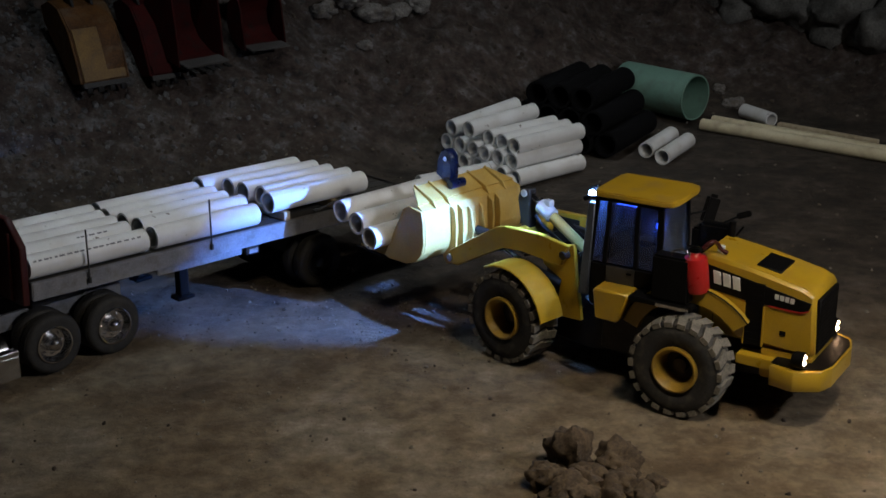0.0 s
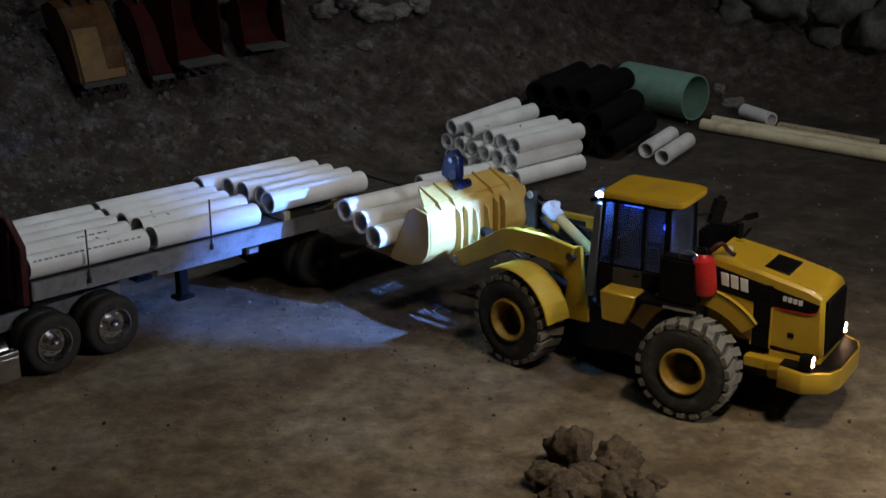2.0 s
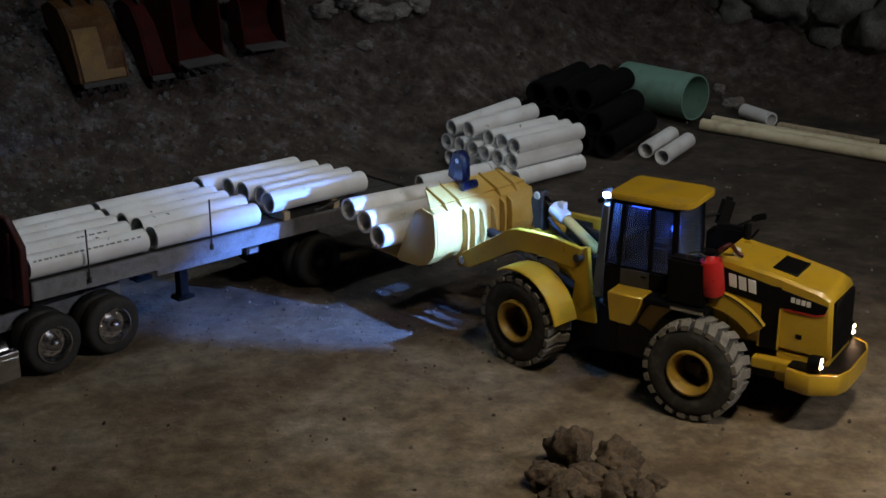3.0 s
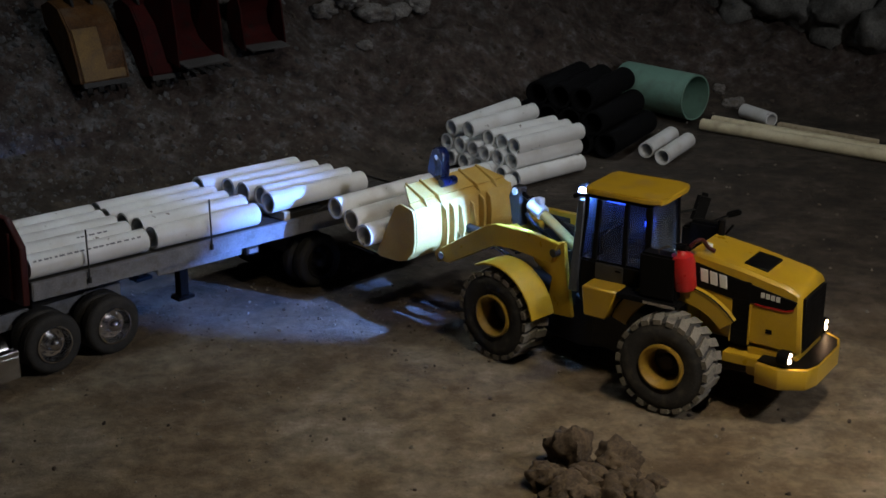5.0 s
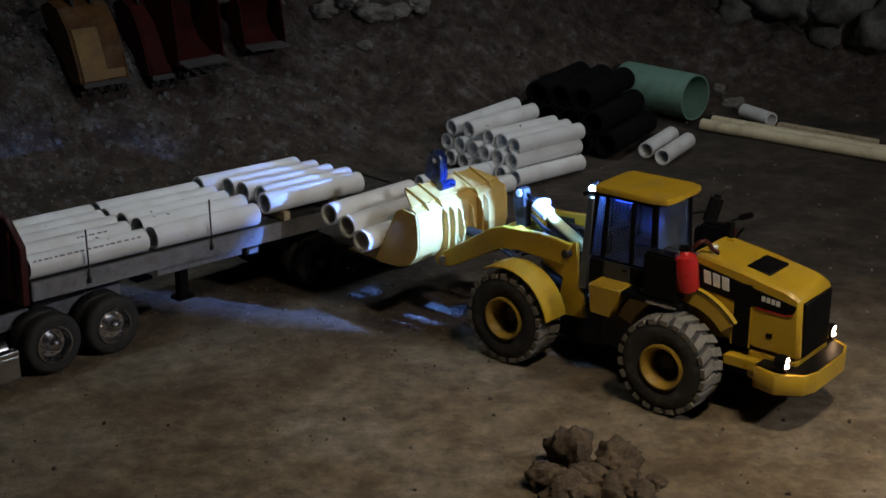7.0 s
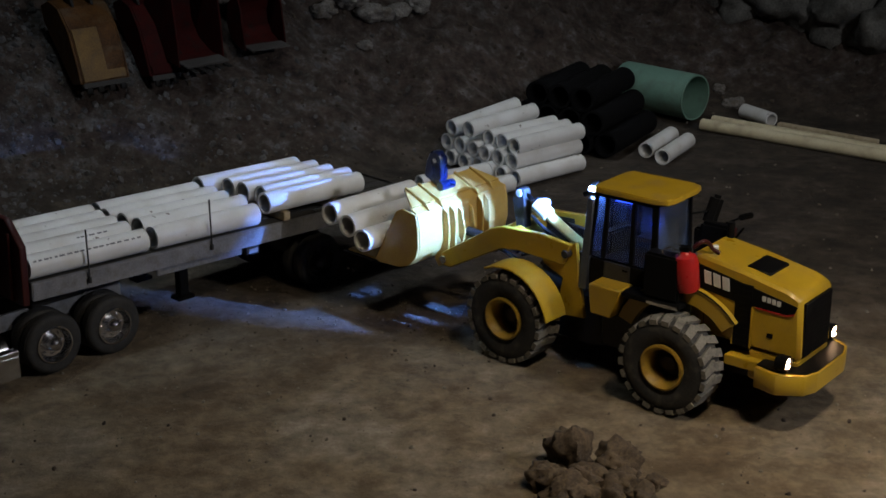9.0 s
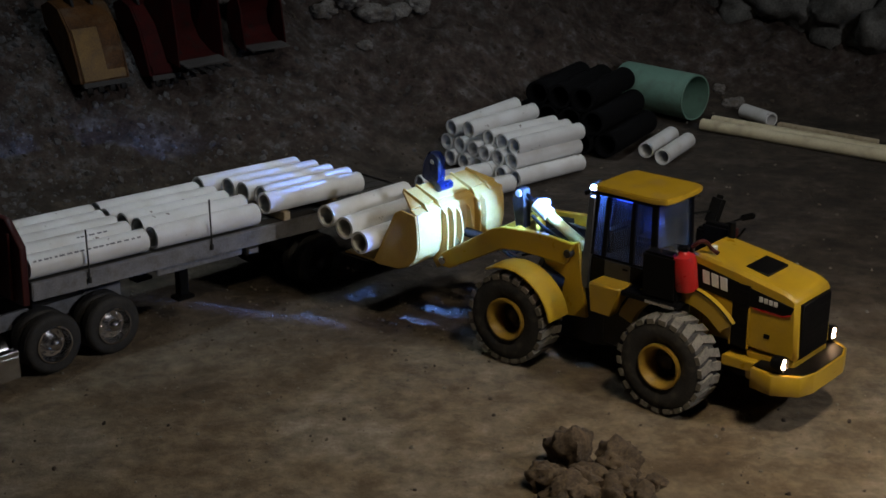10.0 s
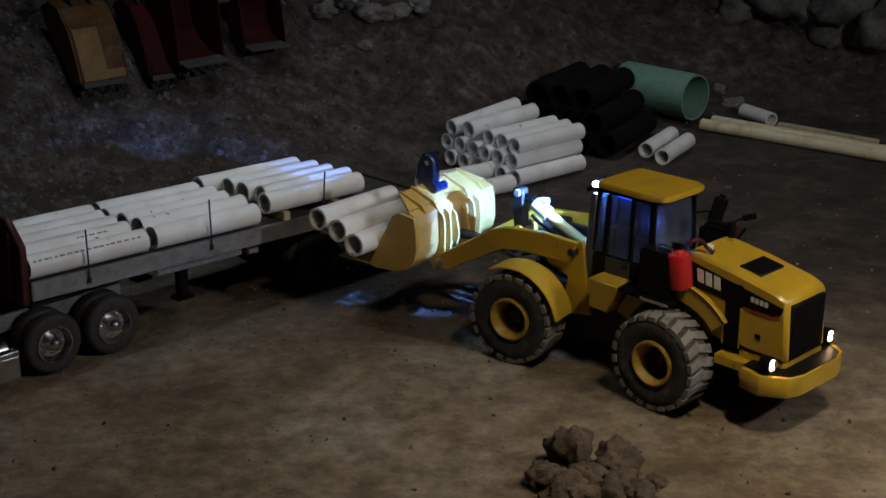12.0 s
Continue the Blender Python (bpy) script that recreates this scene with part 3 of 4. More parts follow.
def loader_wheel(parent, x, side):
    """A tyre with chunky bars and a deep yellow rim, centred on its own origin; the outer face at TRACK."""
    bm, m, w = tyre_bm(side)
    tyre = part("tyre", bm, RUBBER, parent, "dusty black rubber tyre")
    lugs = None
    for k in range(22):
        for h in (0, 1):
            a = 2 * math.pi * (k + 0.5 * h) / 22
            y0, y1 = ((-0.0005, w * 0.52) if h == 0 else (w * 0.48, w + 0.0005))
            skew = 0.10 if h == 0 else -0.10
            b = bmesh.new()
            ring = []
            for yy, aa, hw in ((y0, a, 0.106), (y1, a + skew, 0.094)):
                for r in (0.0600 if 0 < yy < w else 0.0575, WR if 0.003 < yy < w - 0.003 else WR - 0.0016):
                    for s in (-1, 1):
                        ang = aa + s * hw * (1.0 if r < 0.062 else 0.88)
                        ring.append(b.verts.new((yy, r * math.cos(ang), r * math.sin(ang))))
            for f in ((0, 1, 3, 2), (4, 6, 7, 5), (0, 2, 6, 4), (1, 5, 7, 3), (2, 3, 7, 6), (0, 4, 5, 1)):
                b.faces.new([ring[i] for i in f])
            b.transform(m)
            lugs = join(lugs, b)
    tread = part("tread", lugs, TREAD, tyre if parent is loader else parent, "", 30)
    mo = Matrix.Translation((0, side * w / 2, 0)) @ Matrix.Rotation(radians(90 if side < 0 else -90), 4, "Z")
    prof = [(0.001, 0.036), (0.0305, 0.036), (0.0305, -0.0015), (0.0280, -0.0022), (0.0232, 0.0035), (0.0220, 0.012), (0.0212, 0.028), (0.001, 0.029)]
    rim = part("rim", turned(prof, 40, mo, None, False), RIMPAINT, parent, "deep dull yellow rim")
    # hub coloured dark to stand for the shade deep in the rim
    part("hub", turned([(0.001, 0.0288), (0.0208, 0.0276), (0.0200, 0.0255), (0.0105, 0.0250), (0.0090, 0.0180), (0.001, 0.0170)], 32, mo, None, False), HUB_SHADE, rim, "dark brown hub with the rim's shade in its colour")
    return [tyre, rim] + ([tread] if parent is not loader else [])


WHEELS = []
for side in (1, -1):
    for ob in loader_wheel(loader, -HALF, side):
        WHEELS.append((ob, (-HALF, side * (TRACK - 0.023), WR), "rear"))
    for ob in loader_wheel(chassis, HALF, side):
        WHEELS.append((ob, (HALF, side * (TRACK - 0.023), WR), "front"))
for ob, place, _ in WHEELS:
    ob.matrix_basis = Matrix.Translation(place)


def build_rear():
    P = lambda *a, **k: part(*a, **k)
    # rear frame dark in colour for the same shade between the wheels
    P("rear_frame", prism([(-0.270, 0.060), (-0.270, 0.095), (-0.02, 0.105), (0.012, 0.085), (0.012, 0.040), (-0.03, 0.035), (-0.06, 0.050), (-0.20, 0.050)], -0.030, 0.030, 0.002), DARK_STEEL, loader)
    P("rear_axle", rod((-HALF, -0.075, WR), (-HALF, 0.075, WR), 0.013), DARK_STEEL, loader)
    # engine hood with its sloping top
    top = [(-0.128, 0.100), (-0.128, 0.207), (-0.20, 0.1965), (-0.262, 0.184), (-0.279, 0.176), (-0.283, 0.096), (-0.20, 0.100)]
    hood = P("engine_hood", prism(top, -0.045, 0.045, 0.004), YELLOW, loader, "yellow engine hood")
    P("hood_hatch", prism([(-0.196, 0.1955 + 0.0030), (-0.228, 0.1905 + 0.0030), (-0.228, 0.186), (-0.196, 0.190)], -0.026, 0.026, 0.0008), BLACK, hood, "black hatch")
    for s in (1, -1):
        y0, y1 = (0.0435, 0.0462) if s > 0 else (-0.0462, -0.0435)
        P("name_stripe", prism([(-0.134, 0.1945), (-0.134, 0.163), (-0.190, 0.155), (-0.262, 0.153), (-0.272, 0.157), (-0.276, 0.167)], y0, y1, 0.0004), BLACK, hood, "black stripe")
        P("side_vent", box(-0.216, -0.192, y0 - 0.0002 * s, y1 + 0.0004 * s, 0.098, 0.181, 0.0005), BLACK, hood, "black louvred vent")
        for k in range(9):
            z = 0.103 + k * 0.0085
            P("louvre", box(-0.214, -0.194, min(s * 0.0463, s * 0.0469), max(s * 0.0463, s * 0.0469), z, z + 0.003, 0.0003), BLACK, hood)
        # maker's lettering as plain shapes
        flank = sorted((s * 0.0464, s * 0.0472))
        for outline in ([(x, 0.1875 + 0.12 * (x + 0.148)), (x - 0.0102, 0.1862 + 0.12 * (x + 0.148)), (x - 0.0122, 0.1690 + 0.12 * (x + 0.148)), (x - 0.0020, 0.1702 + 0.12 * (x + 0.148))] for x in (-0.1470, -0.1598, -0.1726)):
            P("maker_mark", prism(outline, *flank, 0.0008), SILVER, hood, "silver maker's mark")
        P("red_pinstripe", prism([(-0.222, 0.1548), (-0.262, 0.1538), (-0.2725, 0.1578), (-0.2725, 0.1560), (-0.262, 0.1518), (-0.222, 0.1530)], *sorted((s * 0.0464, s * 0.0468)), 0), RED, hood, "thin red stripe")
        for x in (-0.2175, -0.1925):
            P("vent_frame", box(x, x + 0.0022, *sorted((s * 0.0455, s * 0.0475)), 0.098, 0.152, 0.0003), YELLOW, hood)
        P("panel_gap", box(-0.150, -0.1492, *sorted((s * 0.0448, s * 0.0453)), 0.102, 0.160, 0), BLACK, hood)
        P("door_latch", box(-0.246, -0.238, *sorted((s * 0.0450, s * 0.0462)), 0.118, 0.124, 0.0004), BLACK, hood, "small black door latch")
        for k in range(4):
            x = -0.229 - k * 0.0066
            P("model_mark", box(x - 0.0054, x, min(s * 0.0464, s * 0.0472), max(s * 0.0464, s * 0.0472), 0.1645 - k * 0.0006, 0.1715 - k * 0.0006, 0.0004), SILVER, hood, "silver model mark")
    grille = P("rear_grille", prism([(-0.0360, 0.098), (0.0360, 0.098), (0.0360, 0.170), (-0.0360, 0.170)], -0.2842, -0.2790, 0.0008, axis="x"), BLACK, loader, "black radiator grille")
    for k in range(12):
        z = 0.104 + k * 0.0056
        P("grille_slat", box(-0.2852, -0.2844, -0.034, 0.034, z - 0.002, z, 0.0002), BLACK, grille)
    # bumper counterweight with angled wings
    bump = [(-0.238, 0.074), (-0.270, 0.080), (-0.300, 0.062), (-0.307, 0.040), (-0.307, -0.040), (-0.300, -0.062), (-0.270, -0.080), (-0.238, -0.074), (-0.238, -0.050), (-0.268, -0.046), (-0.282, 0.0), (-0.268, 0.046), (-0.238, 0.050)]
    P("bumper", prism(bump, 0.0610, 0.0875, 0.001, axis="z"), YELLOW, loader, "yellow rear bumper")
    P("bumper_tread", prism([(x * 0.985 - 0.003, y * 0.90) for x, y in bump], 0.0877, 0.0888, 0, axis="z"), BLACK, loader, "black tread plate on the bumper")
    P("counterweight", box(-0.281, -0.215, -0.044, 0.044, 0.056, 0.0955, 0.002), YELLOW, loader)
    for s in (1, -1):
        lamp = P("tail_lamp", turned([(0.0005, -0.016), (0.0085, -0.016), (0.0105, -0.012), (0.0105, -0.001), (0.0090, 0.0), (0.0085, -0.003), (0.0005, -0.003)], 24, Matrix.Translation((-0.2800, s * 0.066, 0.1000)) @ Matrix.Rotation(radians(180), 4, "Z"), None, False), BLACK, loader, "round black tail lamp with a small bulb")
        P("lamp_foot", box(-0.276, -0.268, s * 0.066 - 0.005, s * 0.066 + 0.005, 0.0877, 0.0925, 0.001), BLACK, lamp)
        for dz in (0.0042, -0.0040):
            P("bulb", turned([(0.0034, 0), (0.0032, 0.0018), (0.0020, 0.0034), (0.0003, 0.0040)], 16, Matrix.Translation((-0.2772, s * 0.066, 0.1008 + dz)) @ Matrix.Rotation(radians(180), 4, "Z"), None, False), TAIL, lamp, "lit pale bulb")
    # rear fenders: an arc plate beside the hood over each wheel
    for s in (1, -1):
        arc = lambda r, span: [(-HALF + r * math.cos(radians(a)), WR + r * math.sin(radians(a))) for a in span]
        P("rear_fender", prism(arc(0.099, range(140, 19, -8)) + arc(0.0765, range(20, 141, 8)), *sorted((s * 0.0480, s * 0.0600)), 0.001), YELLOW, loader, "yellow wheel arch panel")
        P("fender_lip", prism(arc(0.1012, range(140, 19, -8)) + arc(0.0993, range(20, 141, 8)), *sorted((s * 0.0602, s * 0.0616)), 0.0003), BLACK, loader)
        P("side_skirt", box(-0.2375, -0.188, *sorted((s * 0.031, s * 0.0580)), 0.0735, 0.0865, 0.001), YELLOW, loader)
        # steps and tanks under the cab
        P("step_box", prism([(0.004, 0.143), (0.000, 0.102), (-0.032, 0.101), (-0.046, 0.138), (-0.046, 0.143)], *sorted((s * 0.046, s * 0.080)), 0.002), YELLOW, loader, "yellow step box")
        P("battery_box", box(-0.127, -0.0755, *sorted((s * 0.052, s * 0.076)), 0.1435, 0.204, 0.003), BLACK, loader, "black side box")
        P("walkway", box(-0.132, -0.0465, *sorted((s * 0.048, s * 0.079)), 0.136, 0.1428, 0.001), BLACK, loader)
        P("walkway_edge", box(-0.130, -0.085, *sorted((s * 0.0792, s * 0.0815)), 0.1370, 0.1415, 0.0006), STEEL, loader, "bright worn walkway edge")
    # cab: floor, pillars, panes, roof
    P("cab_base", box(-0.0745, 0.026, -0.046, 0.046, 0.106, 0.168, 0.003), BLACK, loader, "black lower cab")
    P("seat", box(-0.055, -0.020, -0.018, 0.018, 0.1685, 0.196, 0.006, box(-0.062, -0.050, -0.018, 0.018, 0.190, 0.232, 0.005)), DARK_STEEL, loader)
    P("dashboard", box(0.002, 0.018, -0.030, 0.030, 0.1685, 0.200, 0.003), BLACK, loader)
    P("steering_wheel", turned([(0.011, 0.0), (0.0122, 0.0012), (0.011, 0.0024), (0.0098, 0.0012)], 24, Matrix.Translation((-0.006, 0, 0.203)) @ Matrix.Rotation(radians(-60), 4, "Y")), BLACK, loader)
    P("blue_strip", box(-0.036, -0.008, 0.036, 0.0385, 0.2490, 0.2512, 0.0004), LED_STRIP, loader, "glowing blue strip light")
    P("cab_lamp", rod((-0.068, 0.034, 0.228), (-0.064, 0.034, 0.228), 0.005), LED_BLUE, loader, "glowing blue cab lamp")
    for sy in (1, -1):
        P("front_post", prism([(0.0275, 0.118), (0.0410, 0.118), (0.0300, 0.2480), (0.0200, 0.2480)], *sorted((sy * 0.0405, sy * 0.0475)), 0.0012), GREYPAINT, loader, "grey front corner post")
    zb, zt = 0.168, 0.252
    posts = ((0.026, 0.044, 0.018, 0.042), (0.004, 0.0455, 0.000, 0.043), (-0.040, 0.0455, -0.040, 0.043), (-0.0735, 0.0450, -0.0715, 0.0425), (0.027, 0.0, 0.019, 0.0))
    for x, y, xt, yt in posts:
        for s in ((1, -1) if y else (1,)):
            w = 0.0026 if x > -0.05 else 0.0038
            b = box(-w, w, -0.0022, 0.0022, 0, 1, 0)
            for v in b.verts:
                k = v.co.z
                v.co = Vector((v.co.x + x + (xt - x) * k, v.co.y + s * (y + (yt - y) * k), zb + (zt - zb) * k))
            P("cab_pillar", b, BLACK, loader)
    for s in (1, -1):
        for (xa, xta), (xb, xtb) in (((0.022, 0.0145), (0.008, 0.004)), ((0.000, -0.004), (-0.036, -0.036)), ((-0.044, -0.044), (-0.069, -0.067))):
            b = bmesh.new()
            for dy in (0.0, 0.0010):
                vs = [b.verts.new((x, s * (y + dy), z)) for x, y, z in ((xa, 0.0440, zb), (xb, 0.0440, zb), (xtb, 0.0420, zt), (xta, 0.0420, zt))]
            b.verts.ensure_lookup_table()
            v = b.verts[:]
            for f in ((0, 1, 2, 3), (7, 6, 5, 4), (0, 4, 5, 1), (1, 5, 6, 2), (2, 6, 7, 3), (3, 7, 4, 0)):
                b.faces.new([v[i] for i in f])
            ob = P("window_pane", b, PANE, loader, "clear cab glass")
            ob.visible_shadow = False
    for x, xt, y in ((0.0262, 0.0182, 0.041), (-0.0740, -0.0720, 0.041)):
        b = box(-0.0005, 0.0005, -y, y, 0, 1, 0)
        for v in b.verts:
            v.co = Vector((v.co.x + x + (xt - x) * v.co.z, v.co.y, zb + (zt - zb) * v.co.z))
        P("window_pane", b, PANE, loader, "clear cab glass").visible_shadow = False
    P("roof_header", box(-0.074, 0.021, -0.0450, 0.0450, 0.2522, 0.2575, 0.001), BLACK, loader)
    roof = [(0.024, 0.036), (0.019, 0.048), (-0.072, 0.050), (-0.088, 0.044), (-0.092, 0.030), (-0.092, -0.030), (-0.088, -0.044), (-0.072, -0.050), (0.019, -0.048), (0.024, -0.036)]
    r = prism(roof, 0.2577, 0.2655, 0, axis="z")
    bevel(r, r.edges[:], 0.0014, 2)
    P("cab_roof", r, YELLOW, loader, "yellow cab roof")
    for s in (1, -1):
        P("door_panel", box(-0.040, 0.001, *sorted((s * 0.0464, s * 0.0482)), 0.120, 0.166, 0.0008), GREYPANEL, loader, "dusty dark grey lower door panel")
        P("door_handle", box(-0.037, -0.029, *sorted((s * 0.0484, s * 0.0500)), 0.158, 0.161, 0.0004), BLACK, loader)
    # work lights at the near front corner of the roof
    for lx, ly, lz, k, chip in ((0.0345, 0.0190, 0.2575, 0.88, LED), (0.0320, 0.0450, 0.2530, 0.60, LED_DIM)):
        aim = Matrix.Translation((lx, ly, lz)) @ Matrix.Rotation(radians(26.0), 4, "Y") @ Matrix.Scale(k, 4)
        lamp = P("work_light", turned([(0.0020, -0.010), (0.0055, -0.0085), (0.0058, 0.0080), (0.0050, 0.0080), (0.0046, -0.0075), (0.0005, -0.0075)], 24, aim, None, False), BLACK, loader, "lit roof work light")
        P("led_chip", turned([(0.0010, -0.0073), (0.0010, -0.0068), (0.0001, -0.0068)], 14, aim, None, False), chip, lamp, "glaring cool white LED")
        P("lamp_bracket", box(0.0150, lx - 0.006, ly - 0.002, ly + 0.002, 0.2530, 0.2574, 0.0006), BLACK, loader)
    P("led_bulb", turned([(0.0003, -0.0044), (0.0028, -0.0034), (0.0043, 0.0), (0.0028, 0.0034), (0.0003, 0.0044)], 20, Matrix.Translation((0.0285, 0.0390, 0.2580))), LED_RING, loader, "glaring cool white LED bulb")
    P("led_bulb", turned([(0.0003, -0.0020), (0.0013, -0.0016), (0.0020, 0.0), (0.0013, 0.0016), (0.0003, 0.0020)], 16, Matrix.Translation((0.0235, 0.0440, 0.2555))), LED_RING, loader, "glaring cool white LED bulb")
    # far-side mirror and its arm
    P("mirror_arm", rod((-0.070, -0.0445, 0.222), (-0.094, -0.068, 0.226), 0.0016, 8), BLACK, loader)
    glass_box = box(-0.0095, 0.0095, -0.006, 0.006, -0.022, 0.022, 0.005)
    glass_box.transform(pose(-0.094, -0.069, 0.226, 12, -14, 20))
    P("mirror", glass_box, BLACK, loader, "black mirror")
    P("lamp_arm", rod((-0.112, -0.058, 0.212), (-0.136, -0.074, 0.224), 0.0014, 8), BLACK, loader)
    small = box(-0.010, 0.010, -0.003, 0.003, -0.004, 0.004, 0.0015)
    small.transform(pose(-0.139, -0.076, 0.225, 0, 20, 15))
    P("rear_lamp_bar", small, BLACK, loader)
    P("exhaust_stack", rod((-0.137, -0.040, 0.204), (-0.137, -0.040, 0.226), 0.0050, 16), BLACK, loader, "short black exhaust stack")
    P("rear_handrail", rod((-0.1345, -0.058, 0.198), (-0.146, -0.058, 0.215), 0.0016, 8), BLACK, loader)
    P("air_box", box(-0.131, -0.087, -0.066, -0.0475, 0.180, 0.2145, 0.004), BLACK, loader, "black air box")
    P("air_box_side", box(-0.1335, -0.1312, -0.064, -0.050, 0.184, 0.212, 0.0008), MAROON, loader)
    # grab rail behind the cab
    hose([(-0.100, 0.070, 0.204), (-0.100, 0.070, 0.2095), (-0.122, 0.070, 0.2125), (-0.124, 0.070, 0.204)], 0.0012, "grab_rail", STEEL, loader, "bright grab rail")
    # red extinguisher
    lean = Matrix.Translation((-0.1315, 0.058, 0.1600)) @ Matrix.Rotation(radians(5), 4, "Y") @ Matrix.Rotation(radians(-4), 4, "X")
    can = P("extinguisher", turned([(0.002, 0.0), (0.0146, 0.0), (0.0160, 0.003), (0.0160, 0.039), (0.0138, 0.0455), (0.0070, 0.049), (0.0055, 0.052), (0.001, 0.052)], 28, lean @ Matrix.Rotation(radians(-90), 4, "Y"), None, False), RED, loader, "red extinguisher")
    head = box(-0.008, 0.007, -0.0045, 0.0045, 0.0523, 0.0580, 0.0014)
    head.transform(lean)
    P("valve", head, BLACK, can)
    lever = rod((0.010, 0, 0.0600), (-0.006, 0, 0.0600), 0.0013, 8)
    lever.transform(lean)
    P("lever", lever, STEEL, can, "bright lever")
    hose([(-0.135, 0.056, 0.216), (-0.143, 0.050, 0.224), (-0.146, 0.038, 0.220), (-0.150, 0.030, 0.210), (-0.158, 0.028, 0.206)], 0.0028, "hose", MAROON, can, "dark red hose")
    P("filler_cap", rod((-0.146, 0.020, 0.2035), (-0.146, 0.020, 0.212), 0.005), SILVER, loader, "pale filler cap")
    P("hitch_block", box(-0.012, 0.014, -0.016, 0.016, 0.040, 0.100, 0.003), DARK_STEEL, loader)


build_rear()

# bucket outline in (along, up), closed, from the lip round the back to the top edge
SHELL = [(0.4277, 0.0943), (0.3597, 0.0928), (0.3197, 0.0943), (0.2997, 0.1013), (0.2867, 0.1153), (0.2822, 0.1323), (0.2832, 0.1623), (0.2867, 0.1803), (0.2997, 0.1868)]
BH = 0.098


def build_front():
    P = lambda *a, **k: part(*a, **k)
    P("front_axle", rod((HALF, -0.075, WR), (HALF, 0.075, WR), 0.013), DARK_STEEL, chassis)
    P("loader_tower", prism([(0.028, 0.075), (0.075, 0.070), (0.066, 0.125), (0.098, 0.138), (0.104, 0.150), (0.062, 0.175), (0.045, 0.180), (0.040, 0.140)], 0.0405, 0.0475, 0.001), YELLOW, chassis)
    P("loader_tower", prism([(0.028, 0.075), (0.075, 0.070), (0.066, 0.125), (0.098, 0.138), (0.104, 0.150), (0.062, 0.175), (0.045, 0.180), (0.040, 0.140)], -0.0475, -0.0405, 0.001), YELLOW, chassis)
    P("tower_crossplate", box(0.040, 0.047, -0.0400, 0.0400, 0.085, 0.166, 0.001), DARK_STEEL, chassis)
    # dark plate added to hide the far arm's lit inner face
    P("hose_guard", prism([(0.058, 0.118), (0.150, 0.116), (0.158, 0.150), (0.120, 0.172), (0.062, 0.170)], -0.0385, -0.0290, 0.001), DARK_STEEL, chassis, "oily black hose guard")
    P("valve_block", box(0.0475, 0.074, -0.022, 0.026, 0.118, 0.140, 0.002), DARK_STEEL, chassis, "oily hydraulic valve block")
    for y in (0.030, 0.022, -0.026, -0.034):
        hose([(0.060, y, 0.140), (0.078, y * 1.05, 0.156), (0.110, y * 1.1, 0.150), (0.150, y, 0.134)], 0.0022, "hydraulic_hose", BLACK, chassis, "black hose")
    for y in (0.0395, -0.0405):
        P("arm_gusset", prism([(0.110, 0.152), (0.160, 0.150), (0.175, 0.166), (0.150, 0.176), (0.112, 0.178)], y - 0.0005, y + 0.0005, 0.0001), DARK_STEEL, chassis)
    arm = [(0.048, 0.1785), (0.100, 0.1835), (0.166, 0.1790), (0.186, 0.172), (0.276, 0.116), (0.284, 0.104), (0.274, 0.0955), (0.260, 0.0955), (0.168, 0.146), (0.135, 0.150), (0.060, 0.148)]
    for y in (0.0485, -0.0565):
        P("lift_arm", prism(arm, y, y + 0.008, 0.0012), YELLOW, chassis, "yellow boom arm")
        P("arm_pin", rod((0.274, y - 0.003, 0.105), (0.274, y + 0.011, 0.105), 0.006), STEEL, chassis)
        P("arm_pin", rod((0.056, y - 0.002, 0.164), (0.056, y + 0.010, 0.164), 0.006), DARK_STEEL, chassis)
    P("arm_crosstube", rod((0.170, -0.0485, 0.158), (0.170, 0.0485, 0.158), 0.010), YELLOW, chassis)
    for y in (0.030, -0.030):
        P("lift_cylinder", rod((0.070, y, 0.105), (0.150, y, 0.120), 0.0085), DARK_STEEL, chassis)
        P("lift_ram", rod((0.150, y, 0.120), (0.195, y, 0.135), 0.0045), CHROME, chassis, "chrome ram")
        P("ram_eye", rod((0.196, y - 0.008, 0.135), (0.196, y + 0.008, 0.135), 0.007), STEEL, chassis)
    # tilt cylinder, bell crank and link
    P("tilt_cylinder", rod((0.052, 0, 0.150), (0.128, 0, 0.1906), 0.0076, 20), CREAMPAINT, chassis, "pale yellow tilt cylinder")
    P("cylinder_head", rod((0.126, 0, 0.1896), (0.150, 0, 0.2024), 0.0108, 20), SILVER, chassis, "bright cylinder head")
    for k in range(4):
        c = Vector((0.150, 0.0075 * math.cos(k * 1.571 + 0.8), 0.2024 + 0.0070 * math.sin(k * 1.571 + 0.8)))
        P("head_bolt", rod(c, c + Vector((0.0035, 0, 0.0019)), 0.0018, 8), STEEL, chassis)
    P("port_block", box(0.128, 0.140, -0.005, 0.005, 0.2035, 0.2125, 0.001), SILVER, chassis)
    P("tilt_ram", rod((0.150, 0, 0.2024), (0.172, 0, 0.214), 0.0042), CHROME, chassis, "chrome ram")
    P("bell_crank", prism([(0.166, 0.222), (0.181, 0.222), (0.188, 0.205), (0.180, 0.165), (0.192, 0.125), (0.176, 0.122), (0.163, 0.160), (0.164, 0.205)], -0.008, 0.008, 0.002), DARK_STEEL, chassis)
    P("crank_pin", rod((0.174, -0.0105, 0.215), (0.174, 0.0105, 0.215), 0.0055, 20), SILVER, chassis, "bright pin")
    P("bucket_link", rod((0.184, 0, 0.130), (0.276, 0, 0.134), 0.007), DARK_STEEL, chassis)
